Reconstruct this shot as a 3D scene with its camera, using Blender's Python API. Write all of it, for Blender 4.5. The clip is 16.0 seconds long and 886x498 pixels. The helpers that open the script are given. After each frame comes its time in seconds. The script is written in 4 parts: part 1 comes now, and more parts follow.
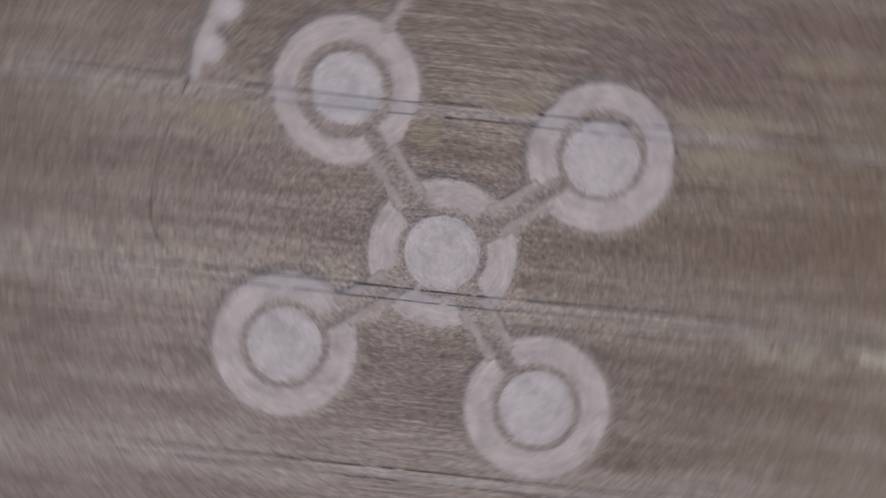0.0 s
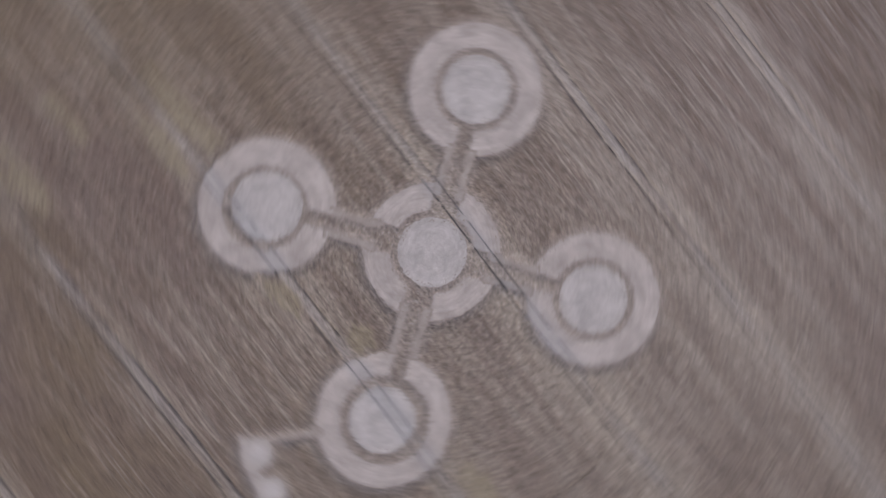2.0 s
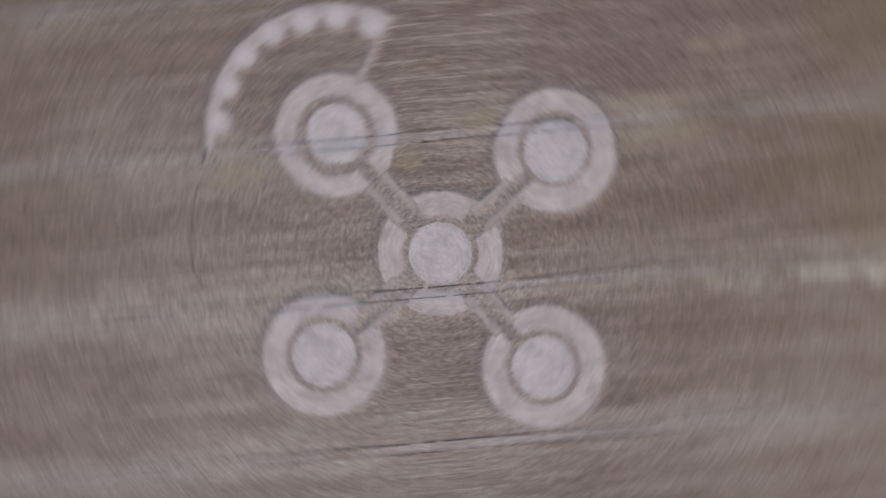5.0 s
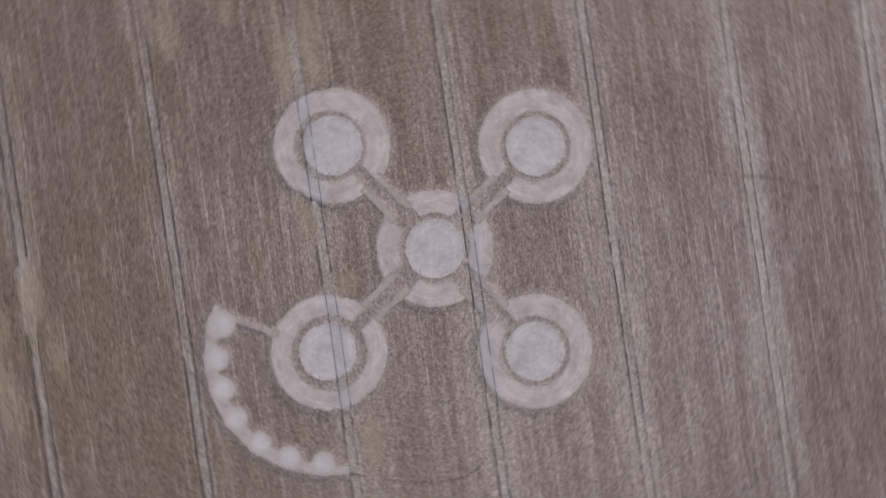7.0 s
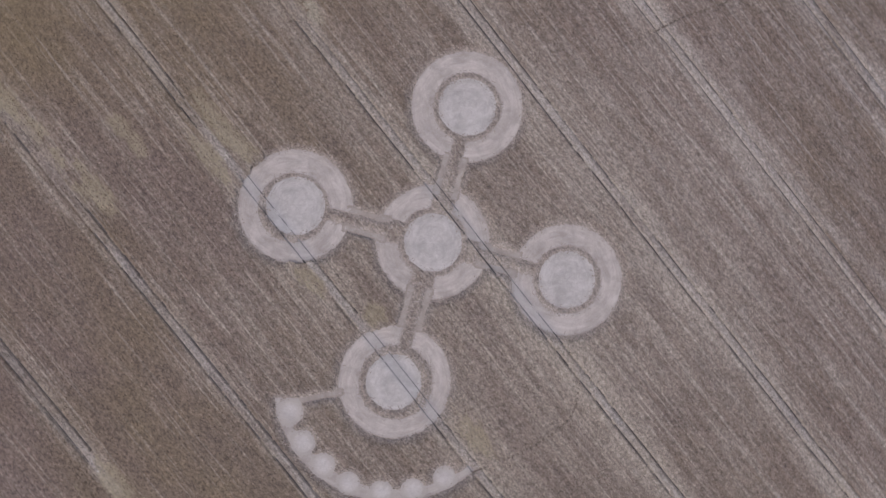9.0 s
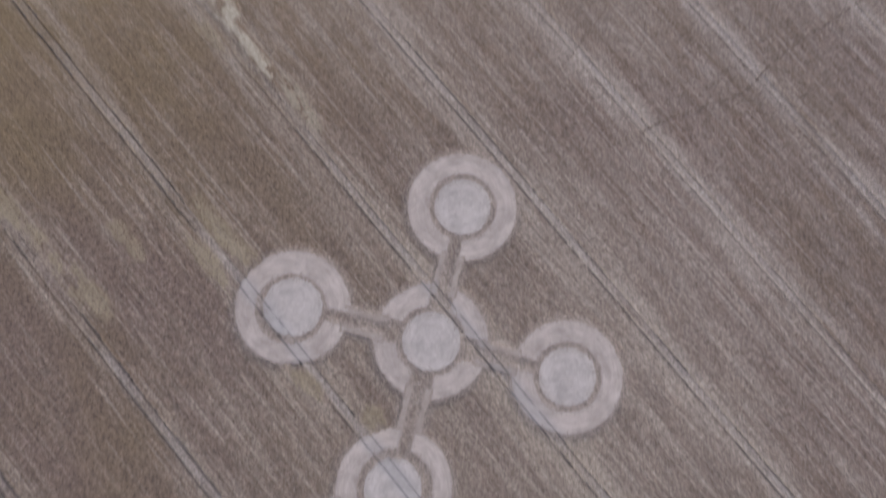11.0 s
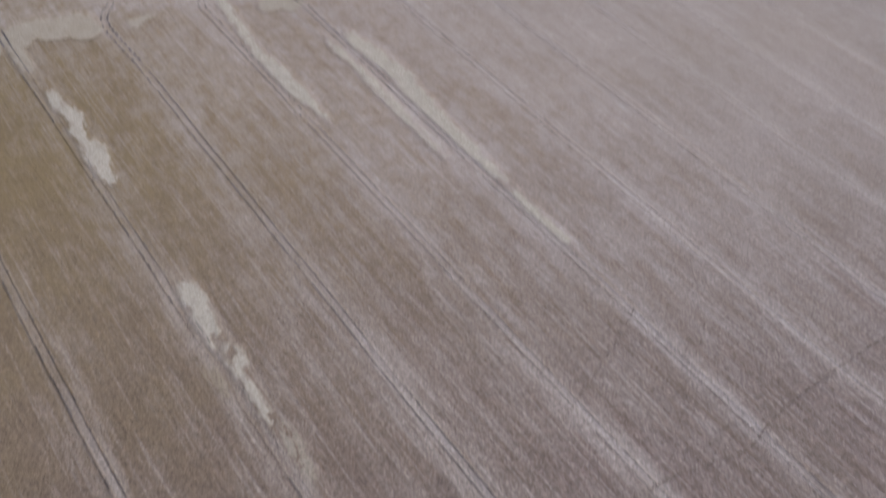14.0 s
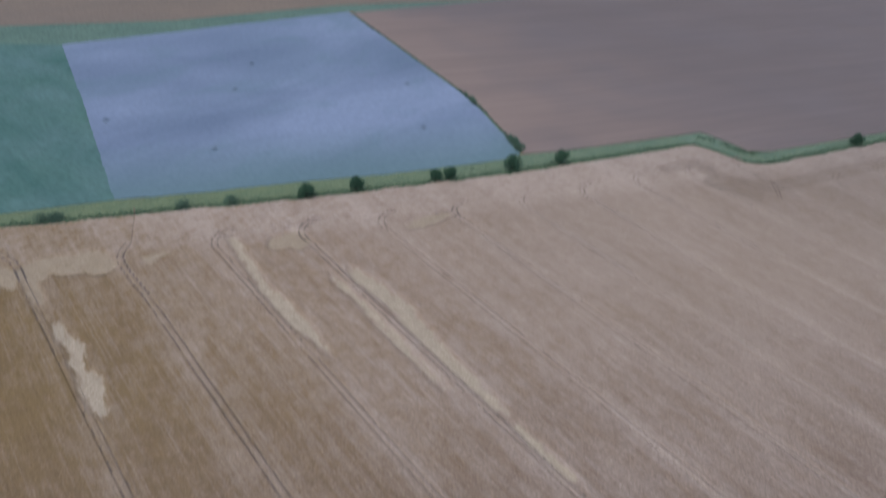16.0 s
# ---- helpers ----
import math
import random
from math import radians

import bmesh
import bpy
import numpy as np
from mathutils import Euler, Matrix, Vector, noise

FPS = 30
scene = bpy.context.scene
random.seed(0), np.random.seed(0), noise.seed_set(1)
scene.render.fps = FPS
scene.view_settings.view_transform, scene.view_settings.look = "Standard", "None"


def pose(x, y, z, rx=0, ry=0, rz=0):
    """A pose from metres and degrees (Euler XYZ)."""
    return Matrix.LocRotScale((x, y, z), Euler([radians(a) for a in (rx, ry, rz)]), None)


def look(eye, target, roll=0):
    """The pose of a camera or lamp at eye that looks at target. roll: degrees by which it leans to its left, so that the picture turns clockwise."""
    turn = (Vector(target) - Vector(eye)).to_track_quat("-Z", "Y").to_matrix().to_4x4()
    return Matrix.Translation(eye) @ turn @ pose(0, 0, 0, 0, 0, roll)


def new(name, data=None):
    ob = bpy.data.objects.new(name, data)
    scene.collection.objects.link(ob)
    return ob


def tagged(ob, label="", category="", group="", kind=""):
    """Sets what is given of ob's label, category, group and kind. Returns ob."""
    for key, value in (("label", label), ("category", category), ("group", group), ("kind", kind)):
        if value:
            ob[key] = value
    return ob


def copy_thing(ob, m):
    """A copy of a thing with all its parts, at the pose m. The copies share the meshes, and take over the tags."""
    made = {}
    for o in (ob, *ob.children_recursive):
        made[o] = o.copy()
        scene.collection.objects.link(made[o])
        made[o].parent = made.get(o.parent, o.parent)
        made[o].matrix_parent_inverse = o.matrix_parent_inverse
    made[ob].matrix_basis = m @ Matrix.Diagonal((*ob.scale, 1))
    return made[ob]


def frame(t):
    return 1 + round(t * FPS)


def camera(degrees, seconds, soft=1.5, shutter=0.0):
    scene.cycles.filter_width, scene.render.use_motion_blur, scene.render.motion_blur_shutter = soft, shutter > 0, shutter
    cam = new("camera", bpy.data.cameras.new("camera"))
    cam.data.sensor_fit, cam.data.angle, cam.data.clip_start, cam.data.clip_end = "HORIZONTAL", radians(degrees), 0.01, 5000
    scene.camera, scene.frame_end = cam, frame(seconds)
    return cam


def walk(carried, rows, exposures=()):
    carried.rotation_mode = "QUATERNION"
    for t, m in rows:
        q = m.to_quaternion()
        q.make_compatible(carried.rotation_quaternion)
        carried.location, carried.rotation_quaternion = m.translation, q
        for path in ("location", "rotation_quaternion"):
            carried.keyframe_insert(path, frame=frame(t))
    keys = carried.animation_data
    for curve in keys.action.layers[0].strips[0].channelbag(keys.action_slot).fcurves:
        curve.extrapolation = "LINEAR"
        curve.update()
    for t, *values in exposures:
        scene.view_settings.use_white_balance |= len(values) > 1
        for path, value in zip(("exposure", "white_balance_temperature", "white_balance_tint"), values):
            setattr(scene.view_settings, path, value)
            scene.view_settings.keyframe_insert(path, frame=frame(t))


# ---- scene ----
PATH = [
    (0, pose(-5.739, 0.452, 90.724, -3.210, 0.620, 95.889)),
    (0.5, pose(-4.822, 0.921, 92.778, -2.821, -0.913, 65.647)),
    (1, pose(-4.000, 1.269, 94.747, -1.819, -2.080, 31.307)),
    (1.5, pose(-3.270, 1.398, 96.497, -0.699, -2.609, -0.966)),
    (2, pose(-2.578, 1.363, 98.348, 0.497, -2.564, -37.681)),
    (2.5, pose(-2.054, 1.163, 100.137, 1.287, -1.859, -72.646)),
    (3, pose(-1.673, 0.866, 101.715, 1.674, -0.952, -112.050)),
    (3.5, pose(-1.459, 0.556, 103.455, 1.391, -0.074, -150.002)),
    (4, pose(-1.392, 0.204, 105.499, 0.682, 0.348, -192.694)),
    (4.5, pose(-1.407, -0.118, 106.985, -0.049, 0.233, -232.696)),
    (5, pose(-1.506, -0.363, 108.387, -0.395, -0.438, -275.061)),
    (5.2, pose(-1.559, -0.440, 108.968, -0.381, -0.786, -290.449)),
    (5.7, pose(-1.808, -0.499, 110.686, -0.334, -0.993, -324.485)),
    (6.2, pose(-2.262, -0.312, 112.729, -0.211, -1.469, -346.760)),
    (6.7, pose(-2.812, -0.016, 114.687, -0.044, -1.992, -361.276)),
    (7.3, pose(-3.439, 0.284, 116.341, 0.172, -2.373, -374.089)),
    (7.5, pose(-3.615, 0.352, 116.707, 0.334, -2.497, -377.548)),
    (8, pose(-4.083, 0.515, 117.574, 0.658, -2.675, -388.574)),
    (8.2, pose(-4.272, 0.580, 117.904, 0.789, -2.730, -392.344)),
    (8.7, pose(-4.832, 0.763, 118.445, 0.743, -2.894, -396.943)),
    (9.2, pose(-5.462, 0.957, 118.659, 0.663, -3.195, -399.256)),
    (9.7, pose(-5.997, 1.116, 118.680, 1.088, -3.497, -400.063)),
    (10.1, pose(-6.245, 1.188, 118.650, 2.155, -3.649, -400.147)),
    (10.3, pose(-6.280, 1.199, 118.643, 3.025, -3.671, -400.139)),
    (10.5, pose(-6.344, 1.228, 118.668, 4.380, -3.657, -399.832)),
    (11, pose(-6.457, 1.283, 118.629, 8.980, -3.766, -399.608)),
    (11.5, pose(-6.567, 1.337, 118.593, 13.372, -3.866, -399.320)),
    (12, pose(-6.663, 1.387, 118.545, 18.198, -3.995, -399.060)),
    (12.5, pose(-6.743, 1.431, 118.484, 22.702, -4.096, -398.883)),
    (13, pose(-6.812, 1.465, 118.420, 27.605, -4.203, -398.783)),
    (13.5, pose(-6.877, 1.496, 118.355, 32.175, -4.296, -398.675)),
    (14, pose(-6.932, 1.527, 118.287, 37.112, -4.410, -398.567)),
    (14.5, pose(-6.974, 1.560, 118.210, 41.651, -4.466, -398.560)),
    (15, pose(-7.010, 1.605, 118.126, 46.578, -4.510, -398.565)),
    (15.5, pose(-7.043, 1.664, 118.036, 51.139, -4.554, -398.566)),
    (16, pose(-7.075, 1.724, 117.954, 56.033, -4.573, -398.567)),
]

cam = camera(64.68, 16.0, soft=1.4, shutter=1.0)
walk(cam, PATH, exposures=[(0.0, -0.12, 6550, 10), (3.0, -0.09, 6550, 10), (5.0, -0.01, 6550, 10), (8.0, 0.01, 6550, 9.7), (11.0, 0.01, 6550, 9.5), (12.2, 0.06, 6500, 9.2), (13.0, 0.17, 6420, 9), (14.0, 0.19, 6300, 9), (14.5, 0.19, 6220, 9), (15.3, 0.07, 6270, 9.6), (16.0, -0.02, 6850, 9.6)])

# ---- light: a bright overcast sky with a veiled sun ----
SUN_DIR = Vector((-0.42, -0.22, 0.88)).normalized()
world = bpy.data.worlds.new("overcast_sky")
scene.world = world
world.use_nodes = True
wn = world.node_tree
sky = wn.nodes.new("ShaderNodeTexSky")
sky.sky_type = "NISHITA"
sky.sun_disc = False
sky.sun_elevation = math.asin(SUN_DIR.z)
sky.sun_rotation = math.atan2(SUN_DIR.x, SUN_DIR.y)
sky.air_density, sky.dust_density, sky.ozone_density = 1.0, 4.0, 1.0
wn.links.new(sky.outputs[0], wn.nodes["Background"].inputs[0])
wn.nodes["Background"].inputs[1].default_value = 0.125
sun = new("sun", bpy.data.lights.new("sun", "SUN"))
sun.data.energy, sun.data.angle, sun.data.color = 0.65, radians(55), (1.0, 0.95, 0.9)
sun.matrix_world = look((0, 0, 200), Vector((0, 0, 200)) - SUN_DIR)


# ---- materials ----
class Mat:
    """A small builder of node materials."""

    def __init__(self, name, rough=0.9):
        self.m = bpy.data.materials.new(name)
        self.m.use_nodes = True
        self.t = self.m.node_tree
        self.b = self.t.nodes["Principled BSDF"]
        self.b.inputs["Roughness"].default_value = rough
        self.b.inputs["Specular IOR Level"].default_value = 0.15
        self.place = self.t.nodes.new("ShaderNodeNewGeometry").outputs["Position"]

    def plug(self, socket, value):
        if isinstance(value, bpy.types.NodeSocket):
            self.t.links.new(value, socket)
        else:
            socket.default_value = value

    def noise(self, scale, stretch=(1, 1, 1), detail=3.0, rough=0.6, coords=None, distortion=0.0):
        mp = self.t.nodes.new("ShaderNodeMapping")
        mp.inputs["Scale"].default_value = stretch
        self.plug(mp.inputs["Vector"], coords or self.place)
        n = self.t.nodes.new("ShaderNodeTexNoise")
        n.inputs["Scale"].default_value = scale
        n.inputs["Detail"].default_value = detail
        n.inputs["Roughness"].default_value = rough
        n.inputs["Distortion"].default_value = distortion
        self.t.links.new(mp.outputs[0], n.inputs["Vector"])
        return n.outputs["Fac"]

    def ramp(self, value, lo, hi, a=0.0, b=1.0):
        r = self.t.nodes.new("ShaderNodeMapRange")
        for k, v in zip(range(5), (value, lo, hi, a, b)):
            self.plug(r.inputs[k], v)
        return r.outputs[0]

    def math(self, op, a, b=0.0, c=0.0):
        n = self.t.nodes.new("ShaderNodeMath")
        n.operation = op
        for k, v in enumerate((a, b, c)):
            self.plug(n.inputs[k], v)
        return n.outputs[0]

    def mix(self, fac, a, b, mode="MIX"):
        n = self.t.nodes.new("ShaderNodeMix")
        n.data_type, n.blend_type = "RGBA", mode
        self.plug(n.inputs[0], fac)
        for k, v in ((6, a), (7, b)):
            self.plug(n.inputs[k], (*v, 1.0) if isinstance(v, tuple) else v)
        return n.outputs[2]

    def axis(self, k):
        s = self.t.nodes.new("ShaderNodeSeparateXYZ")
        self.t.links.new(self.place, s.inputs[0])
        return s.outputs[k]

    def done(self, colour, bump=None, strength=0.5, distance=0.1):
        self.plug(self.b.inputs["Base Color"], colour if not isinstance(colour, tuple) else (*colour, 1.0))
        if bump is not None:
            n = self.t.nodes.new("ShaderNodeBump")
            n.inputs["Strength"].default_value, n.inputs["Distance"].default_value = strength, distance
            self.plug(n.inputs["Height"], bump)
            self.t.links.new(n.outputs[0], self.b.inputs["Normal"])
        return self.m


TRAM_X, TRAM_STEP, HALF_GAUGE = 5.80, 23.95, 0.79


def crop_colour(k, ears=False, masked=True):
    """Colour, grain and row relief of the ripe wheat."""
    x, y = k.axis(0), k.axis(1)
    broad = k.noise(0.03, (1.0, 0.55, 1), 3)
    streak = k.noise(1.0, (0.34, 0.04, 1), 4, 0.65, distortion=0.25)
    fine = k.noise(1.0, (1.5, 0.13, 1), 4, 0.7)
    patch = k.noise(0.16, (1, 0.6, 1), 4, 0.6)
    tuft = k.noise(0.8, (1, 0.5, 1), 4, 0.75)
    grain = k.noise(2.6, (1, 0.6, 1), 3, 0.8)
    # paler, bleached straw beside the wheel tracks of the sprayer
    off = k.math("PINGPONG", k.math("SUBTRACT", x, TRAM_X), TRAM_STEP / 2)
    # towards the upper end riper, more golden, more even; slant-view sheen painted in too
    up = k.ramp(k.math("ADD", k.math("MULTIPLY", x, 0.35), y), 30.0, 130.0)
    calm = k.math("MULTIPLY", k.ramp(up, 0.0, 1.0, 1.0, 0.62), k.ramp(x, 90.0, 170.0, 1.0, 0.65))
    near = k.math("MULTIPLY", k.ramp(off, 0.8, k.ramp(up, 0.0, 1.0, 4.6, 7.0), 1.0, 0.0), k.ramp(streak, 0.3, 0.6, k.ramp(up, 0.0, 1.0, 0.15, 0.5), 1.0))
    near = k.math("MULTIPLY", near, k.ramp(x, -38.0, -8.0, 0.5, 1.0))
    brown = k.mix(k.ramp(patch, 0.35, 0.68), (0.192, 0.151, 0.13), (0.22, 0.171, 0.139))
    brown = k.mix(k.ramp(x, 30.0, -25.0, 0.0, 0.8), brown, k.mix(k.ramp(patch, 0.35, 0.68), (0.190, 0.144, 0.100), (0.21, 0.16, 0.099)))
    brown = k.mix(k.ramp(broad, 0.35, 0.65), brown, (0.200, 0.151, 0.133))
    ripe = k.mix(k.ramp(patch, 0.35, 0.68), (0.27, 0.207, 0.156), (0.297, 0.23, 0.17))
    ripe = k.mix(k.ramp(x, 85.0, 5.0), ripe, k.mix(k.ramp(patch, 0.35, 0.68), (0.213, 0.16, 0.095), (0.235, 0.178, 0.101)))
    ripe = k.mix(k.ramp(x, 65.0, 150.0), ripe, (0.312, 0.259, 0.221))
    # duller at the far right: lens falloff put into the crop colour
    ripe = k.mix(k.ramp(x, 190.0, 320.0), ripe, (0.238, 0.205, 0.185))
    brown = k.mix(up, brown, ripe)
    pale = k.mix(up, (0.37, 0.323, 0.303), (0.462, 0.41, 0.388))
    # the same painted falloff on the pale straw
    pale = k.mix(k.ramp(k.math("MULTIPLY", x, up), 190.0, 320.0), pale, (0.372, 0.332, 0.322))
    pale = k.mix(k.ramp(x, 80.0, -5.0, 0.0, 0.85), pale, (0.365, 0.31, 0.262))
    lean = k.math("ADD", k.ramp(k.math("ADD", x, k.math("MULTIPLY", y, 0.1)), 5.0, 75.0, 0.0, 0.25), k.ramp(x, -60.0, 25.0, -0.26, 0.03))
    # browner on the lower right, standing in for the lens's darker corner
    lean = k.math("ADD", lean, k.math("MULTIPLY", k.ramp(x, 34.0, 72.0, 0.0, -0.21), k.ramp(k.math("ADD", k.math("MULTIPLY", x, 0.35), y), 15.0, 60.0, 1.0, 0.0)))
    # paler round the formation: the lens's brighter middle put into the crop colour
    out = k.math("SQRT", k.math("ADD", k.math("POWER", k.math("ADD", x, 4.0), 2.0), k.math("POWER", k.math("ADD", y, 20.0), 2.0)))
    lean = k.math("ADD", lean, k.ramp(out, 20.0, 62.0, 0.27, 0.0))
    head = k.ramp(k.math("ADD", k.math("MULTIPLY", x, 0.325), y), 184.0, 192.0, 0.0, 0.4)
    spots = k.math("MULTIPLY", k.ramp(head, 0.0, 0.4), k.ramp(k.noise(0.28, (1, 1.6, 1), 4, 0.7), 0.5, 0.68, 0.0, -0.5))
    blot = k.noise(0.3, (1, 0.75, 1), 5, 0.75)
    vary = k.math("ADD", k.math("MULTIPLY", k.ramp(streak, 0.40, 0.72, 0.0, 0.55), k.ramp(up, 0.0, 1.0, 1.0, 0.7)), k.math("MULTIPLY", near, k.ramp(up, 0.0, 1.0, 0.72, 0.4)))
    vary = k.math("ADD", vary, k.ramp(fine, 0.36, 0.7, -0.26, 0.24))
    rows = k.noise(1.0, (2.4, 0.03, 1), 3, 0.55)
    vary = k.math("ADD", vary, k.math("MULTIPLY", k.ramp(rows, 0.55, 0.67, 0.0, 0.7), k.ramp(up, 0.0, 0.5, 1.0, 0.6)))
    vary = k.math("ADD", vary, k.ramp(tuft, 0.3, 0.7, -0.12, 0.12))
    vary = k.math("ADD", vary, k.math("MULTIPLY", k.ramp(blot, 0.35, 0.65, -0.28, 0.42), up))
    amount = k.math("ADD", k.math("MULTIPLY", vary, calm), k.math("ADD", k.math("ADD", lean, k.ramp(broad, 0.36, 0.64, -0.14, 0.14)), k.math("ADD", head, spots)))
    # pinker round the formation, with the lens's colour shading painted in
    brown = k.mix(k.ramp(out, 22.0, 62.0, 0.75, 0.0), brown, k.mix(k.ramp(patch, 0.35, 0.68), (0.21, 0.166, 0.15), (0.23, 0.182, 0.158)))
    c = k.mix(k.ramp(amount, 0.0, 1.1), brown, pale)
    # grey, pressed strip between the two wheel tracks
    strip = k.math("MULTIPLY", k.ramp(off, 0.5, 0.95, 1.0, 0.0), k.ramp(k.noise(0.12, (1, 0.5, 1), 3), 0.35, 0.6, 0.08, 0.55))
    c = k.mix(k.math("MULTIPLY", strip, k.ramp(y, 20.0, 70.0, 1.0, 0.35)), c, (0.40, 0.362, 0.352))
    if masked and not ears:
        mask = k.t.nodes.new("ShaderNodeAttribute")
        mask.attribute_name = "bent"
        c = k.mix(k.math("MULTIPLY", mask.outputs["Fac"], 0.85), c, (0.37, 0.318, 0.298))
    c = k.mix(1.0, c, k.mix(k.ramp(grain, 0.34, 0.66, k.ramp(up, 0.0, 1.0, 0.0, 0.4), k.ramp(up, 0.0, 1.0, 1.0, 0.6)), (0.68, 0.68, 0.68), (1.32, 1.32, 1.32)), "MULTIPLY")
    vor = k.t.nodes.new("ShaderNodeTexVoronoi")
    vor.inputs["Scale"].default_value = 5.0
    vm = k.t.nodes.new("ShaderNodeMapping")
    vm.inputs["Scale"].default_value = (1.0, 0.6, 1.0)
    k.t.links.new(k.place, vm.inputs["Vector"])
    k.t.links.new(vm.outputs[0], vor.inputs["Vector"])
    clump = k.t.nodes.new("ShaderNodeSeparateColor")
    k.t.links.new(vor.outputs["Color"], clump.inputs[0])
    c = k.mix(k.ramp(up, 0.0, 1.0, 1.0, 0.3), c, k.mix(1.0, c, k.mix(clump.outputs[0], (0.78, 0.78, 0.78), (1.22, 1.22, 1.22)), "MULTIPLY"))
    if ears:
        one = k.t.nodes.new("ShaderNodeNewGeometry").outputs["Random Per Island"]
        c = k.mix(1.0, c, k.mix(one, (0.7, 0.7, 0.7), (1.42, 1.42, 1.42)), "MULTIPLY")
    return c, k.math("ADD", grain, fine)


def crop_material(name, ears=False):
    k = Mat(name, 0.95)
    c, relief = crop_colour(k, ears)
    return k.done(c) if ears else k.done(c, relief, 0.7, 0.25)


def flat_material(name, base, pale, rim=None):
    """Straw laid in swirls round the origin of its object."""
    k = Mat(name, 0.8)
    ob = k.t.nodes.new("ShaderNodeTexCoord").outputs["Object"]
    s = k.t.nodes.new("ShaderNodeSeparateXYZ")
    k.t.links.new(ob, s.inputs[0])
    r = k.math("SQRT", k.math("ADD", k.math("MULTIPLY", s.outputs[0], s.outputs[0]), k.math("MULTIPLY", s.outputs[1], s.outputs[1])))
    a = k.math("ARCTAN2", s.outputs[1], s.outputs[0])
    comb = k.t.nodes.new("ShaderNodeCombineXYZ")
    k.plug(comb.inputs[0], k.math("MULTIPLY", r, 1.0))
    k.plug(comb.inputs[1], k.math("MULTIPLY", k.math("SINE", a), 1.6))
    k.plug(comb.inputs[2], k.math("MULTIPLY", k.math("COSINE", a), 1.6))
    swirl = k.noise(1.0, (1, 1, 1), 5, 0.7, coords=comb.outputs[0], distortion=0.8)
    blot = k.noise(0.3, (1, 1, 1), 5, 0.7, distortion=0.5)
    ragged = k.noise(1.3, (1, 1, 1), 4, 0.7)
    grain = k.noise(5.0, (1, 1, 1), 2, 0.7)
    c = k.mix(k.ramp(swirl, 0.3, 0.7), base, pale)
    c = k.mix(k.ramp(blot, 0.42, 0.72, 0.0, 0.8), c, tuple(v * 0.8 for v in base))
    c = k.mix(1.0, c, k.mix(grain, (0.86, 0.86, 0.86), (1.12, 1.12, 1.12)), "MULTIPLY")
    # thinner and more broken towards the standing crop
    depth = k.t.nodes.new("ShaderNodeAttribute")
    depth.attribute_name = "laid"
    inner = k.ramp(k.math("ADD", depth.outputs["Fac"], k.ramp(ragged, 0.3, 0.7, -0.22, 0.22)), 0.08, 0.7)
    c = k.mix(inner, (0.325, 0.277, 0.256), c)
    if rim:
        # bleached in the middle, duller towards its rim
        c = k.mix(k.ramp(k.math("ADD", r, k.ramp(ragged, 0.3, 0.7, -0.5, 0.5)), 0.7, 1.9, 0.0, 0.9), c, rim)
    off = k.math("PINGPONG", k.math("SUBTRACT", k.axis(0), TRAM_X), TRAM_STEP / 2)
    c = k.mix(k.math("MULTIPLY", k.ramp(off, 0.3, 2.3, 0.5, 0.0), k.ramp(blot, 0.3, 0.6, 1.0, 0.55)), c, (0.35, 0.35, 0.375))
    return k.done(c, k.math("ADD", swirl, grain), 0.5, 0.08)


def patch_material(name, a, b, most=1.0):
    """Wheat beaten down: pale in the middle, fraying into the standing crop at its rim."""
    k = Mat(name, 0.85)
    crop, relief = crop_colour(k, masked=False)
    n = k.noise(0.5, (1, 0.5, 1), 4)
    g = k.noise(3.0, (1, 0.6, 1), 3)
    c = k.mix(k.ramp(n, 0.3, 0.7), a, b)
    c = k.mix(1.0, c, k.mix(k.ramp(g, 0.3, 0.7), (0.74, 0.74, 0.74), (1.26, 1.26, 1.26)), "MULTIPLY")
    depth = k.t.nodes.new("ShaderNodeAttribute")
    depth.attribute_name = "laid"
    fray = k.ramp(k.noise(1.0, (1.5, 0.32, 1), 4, 0.7), 0.3, 0.7, -0.42, 0.42)
    down = k.ramp(k.math("ADD", depth.outputs["Fac"], fray), 0.3, 0.85, 0.0, most)
    return k.done(k.mix(down, crop, c), k.math("ADD", g, relief), 0.6, 0.15)


def track_material(name, dark, straw):
    k = Mat(name, 0.95)
    n = k.noise(0.9, (1, 0.35, 1), 4)
    g = k.noise(5.0)
    c = k.mix(k.ramp(n, 0.42, 0.7, 0.0, 0.8), dark, straw)
    c = k.mix(1.0, c, k.mix(g, (0.75, 0.75, 0.75), (1.2, 1.2, 1.2)), "MULTIPLY")
    return k.done(c, g, 0.5, 0.05)


